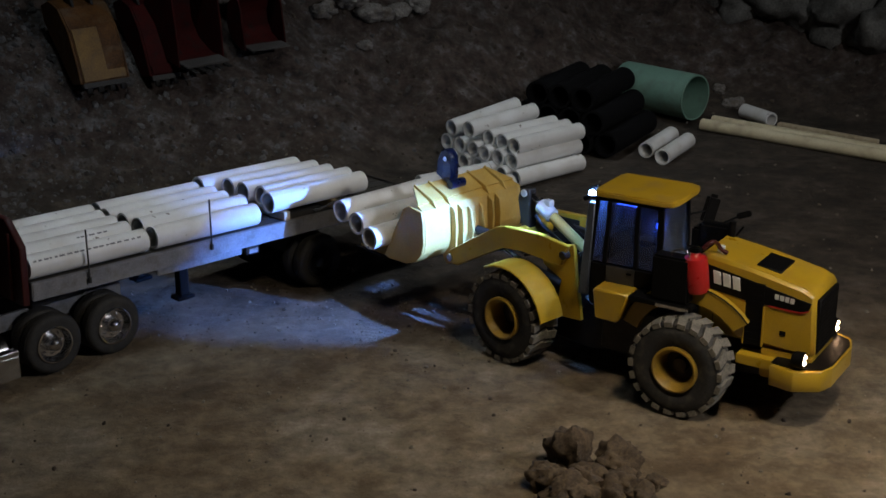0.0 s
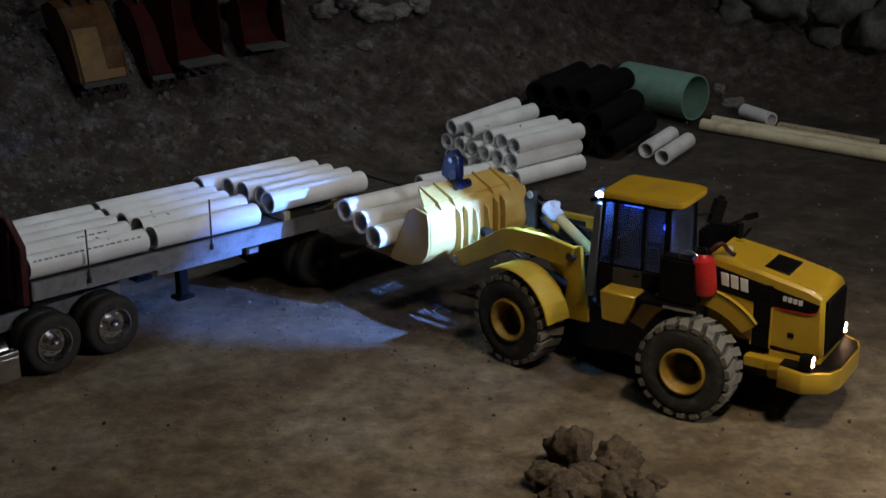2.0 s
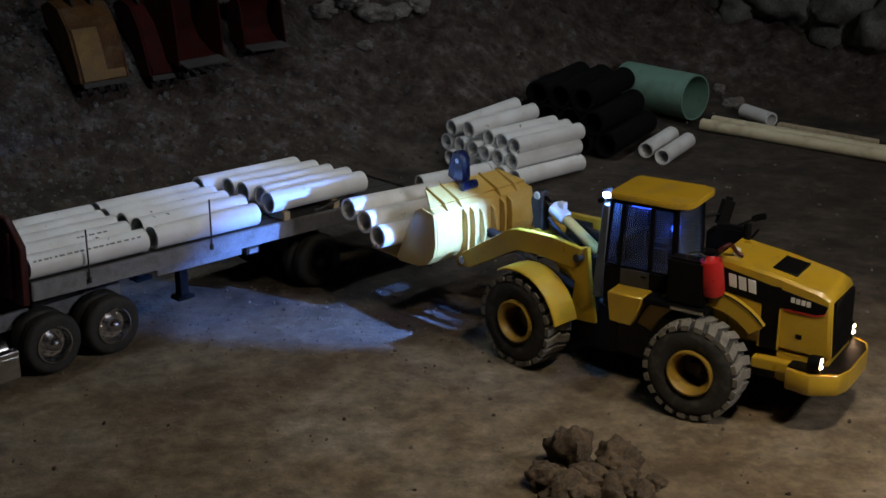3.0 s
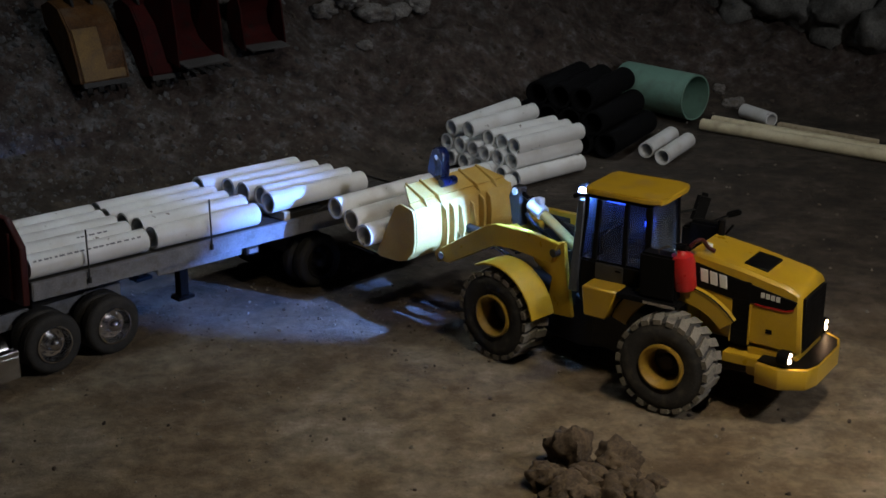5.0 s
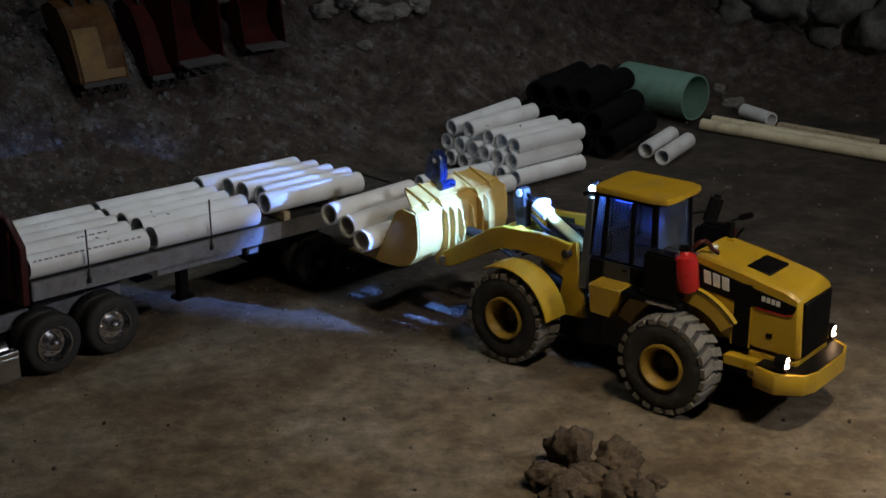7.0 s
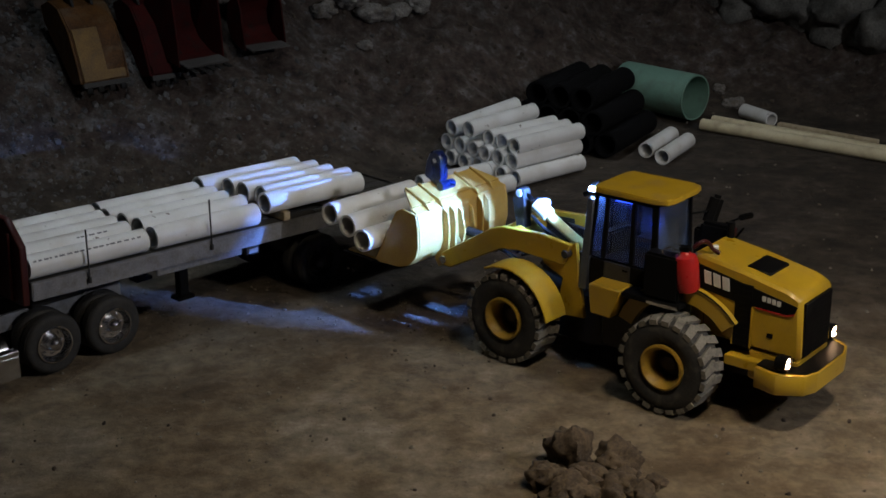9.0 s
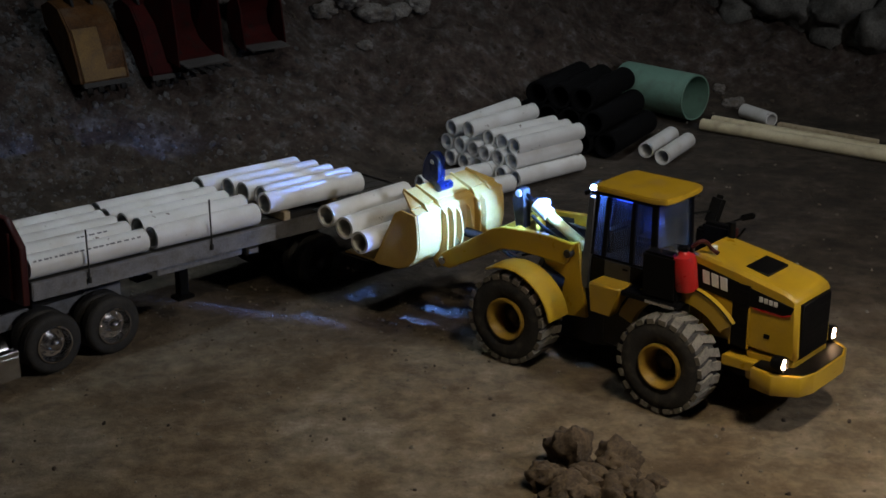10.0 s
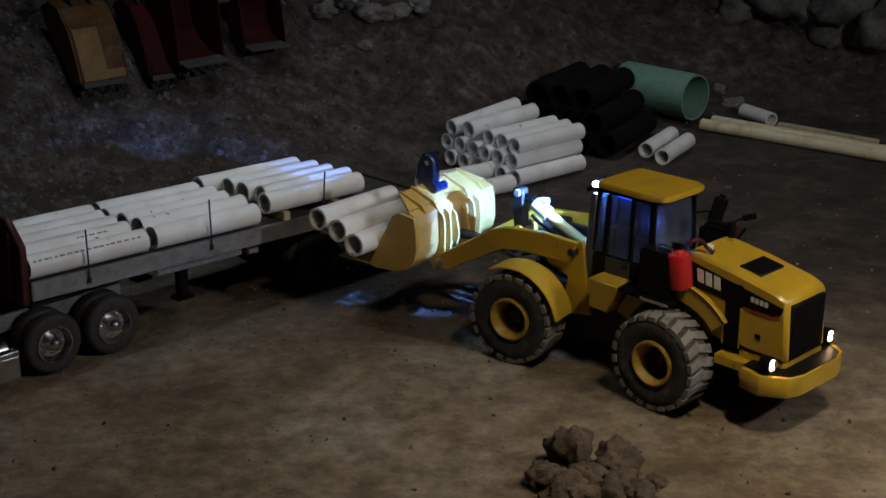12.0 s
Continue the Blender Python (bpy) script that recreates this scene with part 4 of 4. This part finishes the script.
    hose([(0.060, 0.016, 0.143), (0.092, 0.021, 0.166), (0.125, 0.021, 0.181), (0.146, 0.014, 0.189)], 0.0026, "hydraulic_hose", BLACK, chassis, "black hose")
    hose([(0.060, -0.016, 0.143), (0.092, -0.021, 0.166), (0.125, -0.021, 0.181), (0.146, -0.014, 0.189)], 0.0026, "hydraulic_hose", BLACK, chassis, "black hose")
    # front fenders
    for s in (1, -1):
        out = [(HALF + 0.076 * math.cos(radians(a)), WR + 0.076 * math.sin(radians(a))) for a in (62, 76, 90, 102, 114, 126, 138, 150, 162, 170)]
        inn = [(HALF + 0.073 * math.cos(radians(a)), WR + 0.073 * math.sin(radians(a))) for a in (170, 162, 150, 138, 126, 114, 102, 90, 76, 62)]
        P("front_fender", prism(out + inn, *sorted((s * 0.058, s * 0.103)), 0.0008), YELLOW, chassis, "yellow curved fender")
    # bucket
    n = len(SHELL)
    inner = []
    for i, (x, z) in enumerate(SHELL):
        a, b = SHELL[max(0, i - 1)], SHELL[min(n - 1, i + 1)]
        d = Vector((b[0] - a[0], b[1] - a[1])).normalized()
        inner.append((x + d.y * 0.0030, z - d.x * 0.0030))
    P("bucket_shell", prism(SHELL + inner[::-1], -BH, BH, 0.0006), BUCKET_PAINT, chassis, "worn yellow bucket shell")
    for y0 in (BH + 0.0005, -BH - 0.0045):
        P("bucket_cheek", prism(SHELL[1:8] + [(0.3137, 0.1843), (0.3257, 0.1773), (0.3677, 0.0963)], y0, y0 + 0.004, 0.0008), BUCKET_PAINT, chassis, "yellow bucket side plate")
    guard = bmesh.new()
    vs = [guard.verts.new(c) for c in ((0.2990, BH, 0.1858), (0.2990, -BH, 0.1858), (0.3330, -BH + 0.022, 0.2010), (0.3330, BH - 0.022, 0.2010), (0.2975, BH, 0.1885), (0.2975, -BH, 0.1885), (0.3315, -BH + 0.022, 0.2038), (0.3315, BH - 0.022, 0.2038))]
    for f in ((0, 1, 2, 3), (7, 6, 5, 4), (0, 4, 5, 1), (1, 5, 6, 2), (2, 6, 7, 3), (3, 7, 4, 0)):
        guard.faces.new([vs[i] for i in f])
    P("spill_guard", guard, BUCKET_PAINT, chassis, "worn yellow spill guard")
    P("cutting_edge", prism([(0.3797, 0.0918), (0.4337, 0.0933), (0.4397, 0.0908), (0.3797, 0.0888)], -BH, BH, 0.0004), DARK_STEEL, chassis, "worn steel cutting edge")
    for y in (0.074, 0.046, -0.034, -0.070):
        P("top_gusset", prism([(0.2832, 0.1793), (0.2917, 0.1918), (0.3317, 0.2073), (0.3337, 0.2013), (0.3137, 0.1948), (0.2872, 0.1808)], y - 0.0015, y + 0.0015, 0.0004), BUCKET_PAINT, chassis)
    for y in (0.046, 0.031, -0.031, -0.046):
        P("back_rib", prism([(0.2832, 0.1793), (0.2737, 0.1723), (0.2712, 0.1523), (0.2722, 0.1173), (0.2787, 0.0933), (0.2917, 0.0873), (0.2997, 0.1003), (0.2872, 0.1143), (0.2819, 0.1323), (0.2829, 0.1623)], y - 0.0018, y + 0.0018, 0.0006), BUCKET_PAINT, chassis, "yellow hinge rib")
    for y in (0.012, -0.012):
        P("link_bracket", prism([(0.2832, 0.1723), (0.2757, 0.1673), (0.2697, 0.1373), (0.2737, 0.1193), (0.2822, 0.1273)], y - 0.0018, y + 0.0018, 0.0006), BUCKET_PAINT, chassis)
    P("hinge_pin", rod((0.2797, 0.028, 0.0973), (0.2797, 0.050, 0.0973), 0.0045), STEEL, chassis)
    # blue lifting hook plate on the bucket's top edge
    tab = [(0.3157, 0.1958), (0.3297, 0.2028), (0.3457, 0.2093), (0.3417, 0.2323), (0.3327, 0.2493), (0.3197, 0.2513), (0.3107, 0.2413), (0.3097, 0.2123)]
    P("hook_plate", prism(tab, 0.004, 0.020, 0.0025), BLUE, chassis, "glossy dark blue lifting plate")
    P("hook_pin", rod((0.3077, -0.003, 0.2013), (0.3077, 0.026, 0.2013), 0.0068, 20), BLUE, chassis)
    P("hook_bolt", rod((0.3217, 0.0195, 0.2373), (0.3217, 0.0225, 0.2373), 0.004), STEEL, chassis)


build_front()

# three pipes lying across the bucket, local to the front frame
CARGO = []
for x, z, y_end, ln in ((0.4366, 0.1534, 0.129, 0.178), (0.3990, 0.1430, 0.130, 0.175), (0.3675, 0.1280, 0.132, 0.180)):
    ob = pvc_pipe(Matrix.Identity(4), ln, "white plastic pipe lying across the loader bucket", "pipes in the bucket")
    CARGO.append((ob, x, y_end, z))


# ---- loose pipes and materials along the back of the yard ----
def lay(p, q, r, length, drop=0.0, **kw):
    """A pipe on the ground from p towards q (plan places of its axis), resting on the soil."""
    d = (Vector(q) - Vector(p)).to_2d().normalized()
    a = math.degrees(math.atan2(d.y, d.x))
    return pvc_pipe(pose(p[0], p[1], r + 0.001 - drop + 0.5 * (height(p[0], p[1]) + height(p[0] + d.x * length, p[1] + d.y * length)), 0, 0, a), length, r=r, **kw)


lay((-0.045, 2.634), (0.1075, 2.738), PR, 0.186, label="white plastic pipe lying loose on the soil", group="loose pipes")
lay((-0.004, 2.545), (0.131, 2.642), PR, 0.166, label="white plastic pipe lying loose on the soil", group="loose pipes")
lay((0.4197, 2.871), (0.490, 2.998), PR, 0.150, label="short white plastic pipe lying apart on the soil", group="loose pipes")
lay((0.4475, 2.826), (0.518, 2.952), PR, 0.150, label="short white plastic pipe lying apart on the soil", group="loose pipes")
lay((0.691, 3.214), (0.7325, 3.136), PR, 0.095, label="short white plastic offcut beside the cream pipes", group="loose pipes")
lay((0.577, 3.108), (0.9104, 2.8485), 0.0134, 0.75, label="long cream plastic pipe lying on the soil", group="cream pipes", mat=CREAM, wall=0.0025)
lay((0.606, 3.1365), (0.9204, 2.881), 0.0134, 0.75, label="long cream plastic pipe lying on the soil", group="cream pipes", mat=CREAM, wall=0.0025)
lay((0.430, 3.308), (0.570, 3.1615), 0.052, 0.200, drop=0.016, label="large green plastic sewer pipe section", mat=GREEN, wall=0.004)


def build_stick():
    ob = part("timber_stick", box(0, 0.235, -0.008, 0.008, 0, 0.013, 0.0012), PALEWOOD)
    ob.matrix_world = pose(0.7497, 3.119, 0.004 + height(0.80, 3.07), 0, 0, -40.7)
    return tagged(ob, "weathered tan timber stick on the soil", "timber")


build_stick()


def corrugated(length, r):
    prof, n = [], int(length / 0.0085)
    for k in range(n):
        a = k * length / n
        s = length / n
        prof += [(r, a), (r, a + s * 0.5), (r - 0.003, a + s * 0.62), (r - 0.003, a + s * 0.9)]
    prof += [(r - 0.005, length), (r - 0.005, 0.0)]
    return turned(prof, 28)


def build_black_pipes():
    first = part("corrugated_pipe", corrugated(0.23, 0.026), BLACKPIPE)
    tagged(first, "black corrugated drain pipe in a pile", "pipe", "black drain pipes")
    base = pose(0.4475, 3.066, 0.004, 0, 0, 61)
    made = 0
    for tier, count in ((0, 4), (1, 4), (2, 3)):
        for k in range(count):
            m = base @ pose(-0.23 - 0.004 * ((k * 7 + tier * 3) % 4), 0.0005 + (k + (0, 0.5, 1.0)[tier]) * 0.0530, 0.0275 + tier * 0.0455)
            if made == 0:
                first.matrix_world = m
            else:
                copy_thing(first, m)
            made += 1


build_black_pipes()


# ---- worn excavator buckets leaning on the bank ----
def build_excavator_bucket(w, h, mat, place, turn, lean, label, teeth):
    """Local frame: y to the back, x across, z up along the back plate; teeth hang at the bottom."""
    top = empty("excavator_bucket", place @ pose(0, 0, 0, 0, 0, turn) @ pose(0, 0, 0, lean, 0, 0))
    tagged(top, label, "bucket", "spare buckets")
    d = h * 0.62
    curve = [(0.0, 0.0), (0.02 * h, 0.30 * h), (0.12 * d, 0.62 * h), (0.34 * d, 0.88 * h), (0.66 * d, 1.0 * h), (1.0 * d, 0.98 * h)]
    inner = [(y + 0.004, z - 0.003) for y, z in curve]
    part("shell", prism(curve + inner[::-1], -w / 2, w / 2, 0.0008, axis="x"), mat, top)
    for s in (-1, 1):
        x0, x1 = sorted((s * w / 2 + s * 0.0004, s * w / 2 + s * 0.0046))
        part("side_plate", prism(curve + [(1.0 * d, 0.80 * h), (0.35 * d, 0.02 * h)], x0, x1, 0.001, axis="x"), mat, top)
        x0, x1 = sorted((s * w * 0.18, s * w * 0.18 + s * 0.006))
        part("ear", prism([(0.30 * d, 0.875 * h), (0.38 * d, 1.20 * h), (0.60 * d, 1.24 * h), (0.92 * d, 1.08 * h), (0.95 * d, 1.0 * h), (0.66 * d, 1.004 * h)], x0, x1, 0.001, axis="x"), DARK_STEEL, top)
    part("lip", box(-w / 2, w / 2, -0.0025, 0.0065, -0.010, 0.0, 0.001), DARK_STEEL, top)
    for k in range(teeth):
        x = -w / 2 + w * (k + 0.5) / teeth
        part("tooth", prism([(-0.003, -0.009), (0.008, -0.009), (0.004, -0.021), (0.000, -0.021)], x - w * 0.028 - 0.003, x + w * 0.028 + 0.003, 0.0008, axis="x"), DARK_STEEL, top)
    # brighter yellow over the lower back, on one side only
    if mat is OLDYELLOW:
        part("lower_plate", prism([(0.0005, 0.01 * h), (0.019 * h, 0.29 * h), (0.115 * d, 0.615 * h), (0.115 * d - 0.003, 0.618 * h), (0.019 * h - 0.003, 0.295 * h), (-0.0025, 0.01 * h)], -w * 0.47, w * 0.08, 0.0004, axis="x"), BRIGHTYELLOW, top, "brighter yellow plate on the lower part of the back")
    part("wear_strip", box(-w * 0.46, w * 0.46, -0.0040, -0.0030, h * 0.02, h * 0.12, 0.0003), BRIGHTYELLOW if mat is OLDYELLOW else mat, top)
    part("ear_pin", rod((-w * 0.26, 0.52 * d, 1.13 * h), (w * 0.26, 0.52 * d, 1.13 * h), 0.007), DARK_STEEL, top)
    return top


build_excavator_bucket(0.096, 0.172, OLDYELLOW, pose(-0.656, 2.745, 0.194), 40, -16, "worn yellow excavator bucket, teeth down on the bank", 4)
build_excavator_bucket(0.062, 0.165, RUSTRED, pose(-0.553, 2.822, 0.190), 38, -16, "worn red narrow excavator bucket on the bank", 3)


def build_open_bucket(w, h, mat, place, turn, lean, label, teeth):
    """A bucket tipped back with its mouth to the yard: y to the back, x across, the lip at the origin."""
    top = empty("excavator_bucket", place @ pose(0, 0, 0, 0, 0, turn) @ pose(0, 0, 0, lean, 0, 0))
    tagged(top, label, "bucket", "spare buckets")
    d = h * 0.78
    curve = [(0.0, 0.0), (0.34 * d, 0.01 * h), (0.66 * d, 0.10 * h), (0.90 * d, 0.30 * h), (1.0 * d, 0.56 * h), (0.94 * d, 0.82 * h), (0.74 * d, 1.0 * h), (0.50 * d, 1.06 * h)]
    n = len(curve)
    inner = []
    for i, (y, z) in enumerate(curve):
        a, b = curve[max(0, i - 1)], curve[min(n - 1, i + 1)]
        t = Vector((b[0] - a[0], b[1] - a[1])).normalized()
        inner.append((y - t.y * 0.004, z + t.x * 0.004))
    part("shell", prism(curve + inner[::-1], -w / 2, w / 2, 0.0006, axis="x"), mat, top)
    for s in (-1, 1):
        x0, x1 = sorted((s * w / 2 + s * 0.0004, s * w / 2 + s * 0.0044))
        part("side_plate", prism(curve + [(0.34 * d, 0.86 * h), (0.12 * d, 0.36 * h)], x0, x1, 0.001, axis="x"), mat, top)
        x0, x1 = sorted((s * w * 0.16, s * w * 0.16 + s * 0.006))
        part("ear", prism([(0.98 * d, 0.66 * h), (1.12 * d, 0.84 * h), (1.06 * d, 1.06 * h), (0.86 * d, 1.16 * h), (0.72 * d, 1.02 * h), (0.93 * d, 0.84 * h)], x0, x1, 0.001, axis="x"), DARK_STEEL, top)
    part("lip", box(-w / 2, w / 2, -0.022, 0.014, 0.0043, 0.0078, 0.001), GREYLIP, top, "scoured grey cutting edge")
    for k in range(teeth):
        x = -w / 2 + w * (k + 0.5) / teeth
        part("tooth", prism([(-0.020, -0.002), (-0.020, 0.0040), (-0.040, 0.003), (-0.040, 0.0005)], x - w * 0.035 - 0.002, x + w * 0.035 + 0.002, 0.0008, axis="x"), DARK_STEEL, top)
    return top


build_open_bucket(0.105, 0.165, RUSTRED, pose(-0.484, 2.846, 0.206), 46, 12, "worn red excavator bucket lying open on the bank", 5)
build_open_bucket(0.092, 0.100, RUSTRED, pose(-0.366, 2.940, 0.218), 38, 8, "small worn red bucket lying open on the bank", 0)


def build_roller():
    ob = part("steel_tube", pipe_mesh(0.16, 0.026, 0.003), STEEL)
    ob.matrix_world = pose(-0.470, 2.985, 0.345, 0, -14, 24)
    return tagged(ob, "bright steel tube lying on the bank top", "tube")


build_roller()


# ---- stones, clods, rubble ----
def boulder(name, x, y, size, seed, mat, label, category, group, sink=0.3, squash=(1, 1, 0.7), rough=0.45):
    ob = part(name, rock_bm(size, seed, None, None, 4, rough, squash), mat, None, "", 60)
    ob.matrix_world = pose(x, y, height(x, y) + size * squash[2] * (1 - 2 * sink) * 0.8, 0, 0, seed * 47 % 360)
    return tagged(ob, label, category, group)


for k, (x, y, s) in enumerate(((0.66, 3.66, 0.10), (0.76, 3.64, 0.085), (0.87, 3.60, 0.12), (0.99, 3.52, 0.11), (1.07, 3.44, 0.10), (0.93, 3.72, 0.14), (1.12, 3.60, 0.15), (0.78, 3.80, 0.14))):
    boulder("boulder", x, y, s, k + 1, DARKSTONE, "dark grey boulder bedded in the earth bank", "boulder", "bank boulders", 0.34, (1, 0.9, 0.8))
for k, (x, y, s) in enumerate(((-0.26, 3.15, 0.030), (-0.21, 3.17, 0.040), (-0.155, 3.165, 0.034), (-0.10, 3.22, 0.028), (-0.055, 3.26, 0.030), (-0.17, 3.10, 0.016), (0.684, 3.30, 0.022), (0.66, 3.36, 0.016))):
    boulder("stone", x, y, s, k + 21, STONE, "pale grey stone lying on the bank", "stone", "bank stones", 0.2, (1.2, 0.9, 0.65))
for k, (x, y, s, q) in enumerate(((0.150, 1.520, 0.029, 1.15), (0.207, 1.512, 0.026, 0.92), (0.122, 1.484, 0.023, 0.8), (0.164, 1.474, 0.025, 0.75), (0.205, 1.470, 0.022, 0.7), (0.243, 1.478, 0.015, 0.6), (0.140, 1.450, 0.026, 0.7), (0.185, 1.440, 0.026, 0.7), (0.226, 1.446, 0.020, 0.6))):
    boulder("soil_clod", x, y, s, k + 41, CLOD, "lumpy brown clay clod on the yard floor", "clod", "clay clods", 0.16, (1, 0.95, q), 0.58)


def build_rubble(name, count, seed, xr, yr, smin, smax, mat, label, power=2.2, keep=None, proud=0.15):
    rnd = random.Random(seed)
    shapes = []
    for k in range(10):
        b = rock_bm(1.0, seed + k, None, None, 1, 0.5, (1, 0.85, 0.65))
        b.verts.ensure_lookup_table()
        shapes.append(([v.co.copy() for v in b.verts], [[v.index for v in f.verts] for f in b.faces]))
        b.free()
    verts, faces = [], []
    for _ in range(count):
        x, y = rnd.uniform(*xr), rnd.uniform(*yr)
        if keep and not keep(x, y, rnd.random()):
            continue
        s = smin + (smax - smin) * rnd.random() ** power
        m = Matrix.Translation((x, y, height(x, y) + s * proud)) @ Euler([rnd.uniform(0, 6.3) for _ in range(3)]).to_matrix().to_4x4() @ Matrix.Diagonal((s, s, s, 1))
        vs, fs = shapes[rnd.randrange(10)]
        n = len(verts)
        verts += [m @ v for v in vs]
        faces += [[n + i for i in f] for f in fs]
    me = bpy.data.meshes.new(name)
    me.from_pydata(verts, [], faces)
    me.materials.append(mat)
    return tagged(new(name, me), label, "rubble", kind="stuff")


def island_stone(name, a, b):
    m = material(name, a, b, 0.9, 0, 60, 0.4, 300, 0.5)
    nt = m.node_tree
    n, l = nt.nodes, nt.links
    geo, ramp, mix = n.new("ShaderNodeNewGeometry"), n.new("ShaderNodeValToRGB"), n.new("ShaderNodeMix")
    ramp.color_ramp.elements[0].color, ramp.color_ramp.elements[1].color = (0.40, 0.36, 0.32, 1), (1.08, 1.08, 1.08, 1)
    l.new(geo.outputs["Random Per Island"], ramp.inputs[0])
    mix.data_type, mix.blend_type = "RGBA", "MULTIPLY"
    mix.inputs[0].default_value = 1.0
    old = n["Principled BSDF"].inputs["Base Color"].links[0].from_socket
    l.new(old, mix.inputs[6]), l.new(ramp.outputs[0], mix.inputs[7]), l.new(mix.outputs[2], n["Principled BSDF"].inputs["Base Color"])
    return m


GRAVEL = island_stone("gravel_stone", (0.060, 0.056, 0.055), (0.165, 0.158, 0.158))
PEBBLE = island_stone("pale_pebble", (0.16, 0.135, 0.10), (0.30, 0.27, 0.22))
CRUMB = island_stone("pale_soil_crumb", (0.10, 0.080, 0.055), (0.22, 0.185, 0.14))
EARTH = island_stone("earth_crumbs", (0.046, 0.034, 0.025), (0.11, 0.085, 0.063))
on_bank = lambda x, y, r: y > foot(x) - 0.12
build_rubble("bank_rubble", 8500, 3, (-1.3, -0.05), (2.2, 3.4), 0.0025, 0.0125, GRAVEL, "grey broken stone scattered over the earth bank", 2.4, lambda x, y, r: y > foot(x) - 0.10 and r < min(1.0, max(0.12, 1.0 - (x + 0.75) * 1.5)), -0.28)
build_rubble("bank_crumbs", 8000, 4, (-1.3, 1.4), (2.2, 3.9), 0.0022, 0.0095, EARTH, "crumbled brown earth over the bank", 2.4, on_bank, -0.2)
build_rubble("yard_gravel", 900, 5, (-0.8, 1.0), (1.38, 3.3), 0.0010, 0.0042, PEBBLE, "small pale stones strewn on the yard floor", 3.0, lambda x, y, r: y < foot(x))
build_rubble("yard_crumbs", 600, 6, (-0.8, 1.0), (1.38, 3.3), 0.0010, 0.0045, EARTH, "small earth crumbs strewn on the yard floor", 3.0, lambda x, y, r: y < foot(x))
# pale crumbs added along the work light's pool, for its bright specks
build_rubble("lit_patch_crumbs", 1700, 8, (-0.55, 0.22), (1.84, 2.16), 0.0008, 0.0032, CRUMB, "pale soil crumbs thickened where the work light falls", 2.6, lambda x, y, r: r < 1.0 - abs(y - 1.99) * 5.0)
build_rubble("near_crumbs", 500, 9, (-0.60, 0.62), (1.40, 1.80), 0.0006, 0.0024, PEBBLE, "fine pale grit on the yard floor", 3.2)


# ---- what moves ----
def motions():
    walk(loader, [(t, pose(x, y, 0, 0, 0, a)) for t, x, y, a, b in DRIVE])
    walk(chassis, [(t, pose(0, 0, 0, 0, 0, b - a)) for t, x, y, a, b in DRIVE])
    # wheel turns from the way each axle rolls
    spin, last, rows = {"rear": 0.0, "front": 0.0}, None, []
    for t, x, y, a, b in DRIVE:
        now = {}
        for key, ang, s in (("rear", a, -1), ("front", b, 1)):
            h = Vector((math.cos(radians(ang)), math.sin(radians(ang))))
            now[key] = (Vector((x, y)) + s * HALF * h, h)
        if last:
            for key in spin:
                spin[key] += math.degrees((now[key][0] - last[key][0]).dot(now[key][1]) / WR)
        last = now
        rows.append((t, dict(spin)))
    for ob, place, axle in WHEELS:
        walk(ob, [(t, pose(*place, 0, s[axle], 0)) for t, s in rows])
    # carried pipes: they slip along the bucket and their free ends lift and settle
    shift = ((0, 0, 0), (0.5, -0.003, -0.001), (1.0, -0.006, -0.002), (1.5, -0.006, -0.0015), (2.0, 0.002, 0.0045), (2.5, 0.0065, 0.0078), (3.0, 0.0065, 0.0078), (5.0, -0.006, 0.0005), (5.5, -0.0055, 0.0025), (6.0, -0.003, 0.0076),
             (6.5, 0.0, 0.0105), (7.0, -0.001, 0.0022), (9.0, -0.002, 0.003), (9.5, -0.002, 0.003), (10.0, 0.0, 0.0036), (10.5, 0.0025, 0.0044), (11.0, 0.004, 0.0057), (11.5, 0.006, 0.0066), (12.0, 0.0067, 0.007))
    for ob, x, y, z in CARGO:
        pr = []
        for (t, hx, hy, a, b), (_, slip, lift) in zip(DRIVE, shift):
            tilt = math.degrees(math.asin(lift / 0.13))
            tip = Matrix.Translation((0.13, 0, 0)) @ pose(0, 0, 0, 0, tilt, 0) @ Matrix.Translation((-0.13, 0, 0))
            pr.append((t, pose(hx, hy, 0, 0, 0, b) @ pose(x, y + slip, z, 0, 0, -90) @ tip))
        walk(ob, pr)
    # the stake that the load held down springs back up
    walk(BENT_STAKE, [(t, ON_DECK @ pose(0.500, -0.0062, DECK + 0.012) @ pose(0, 0, 0, 0, lean, 0)) for t, lean in ((0, 80), (10.0, 80), (10.4, 70), (10.6, 61), (11.0, 47), (11.4, 30), (11.8, 12), (12.0, 4))])
    # the trailer pipe that the carried load nudges
    walk(END_PIPE, [(t, ON_DECK @ pose(0.409 + dx, PR + 0.0012, DECK + PR + 0.0141)) for t, dx in ((0, 0), (5.0, 0), (5.5, 0), (6.0, -0.006), (6.5, -0.007), (12, -0.007))])


motions()
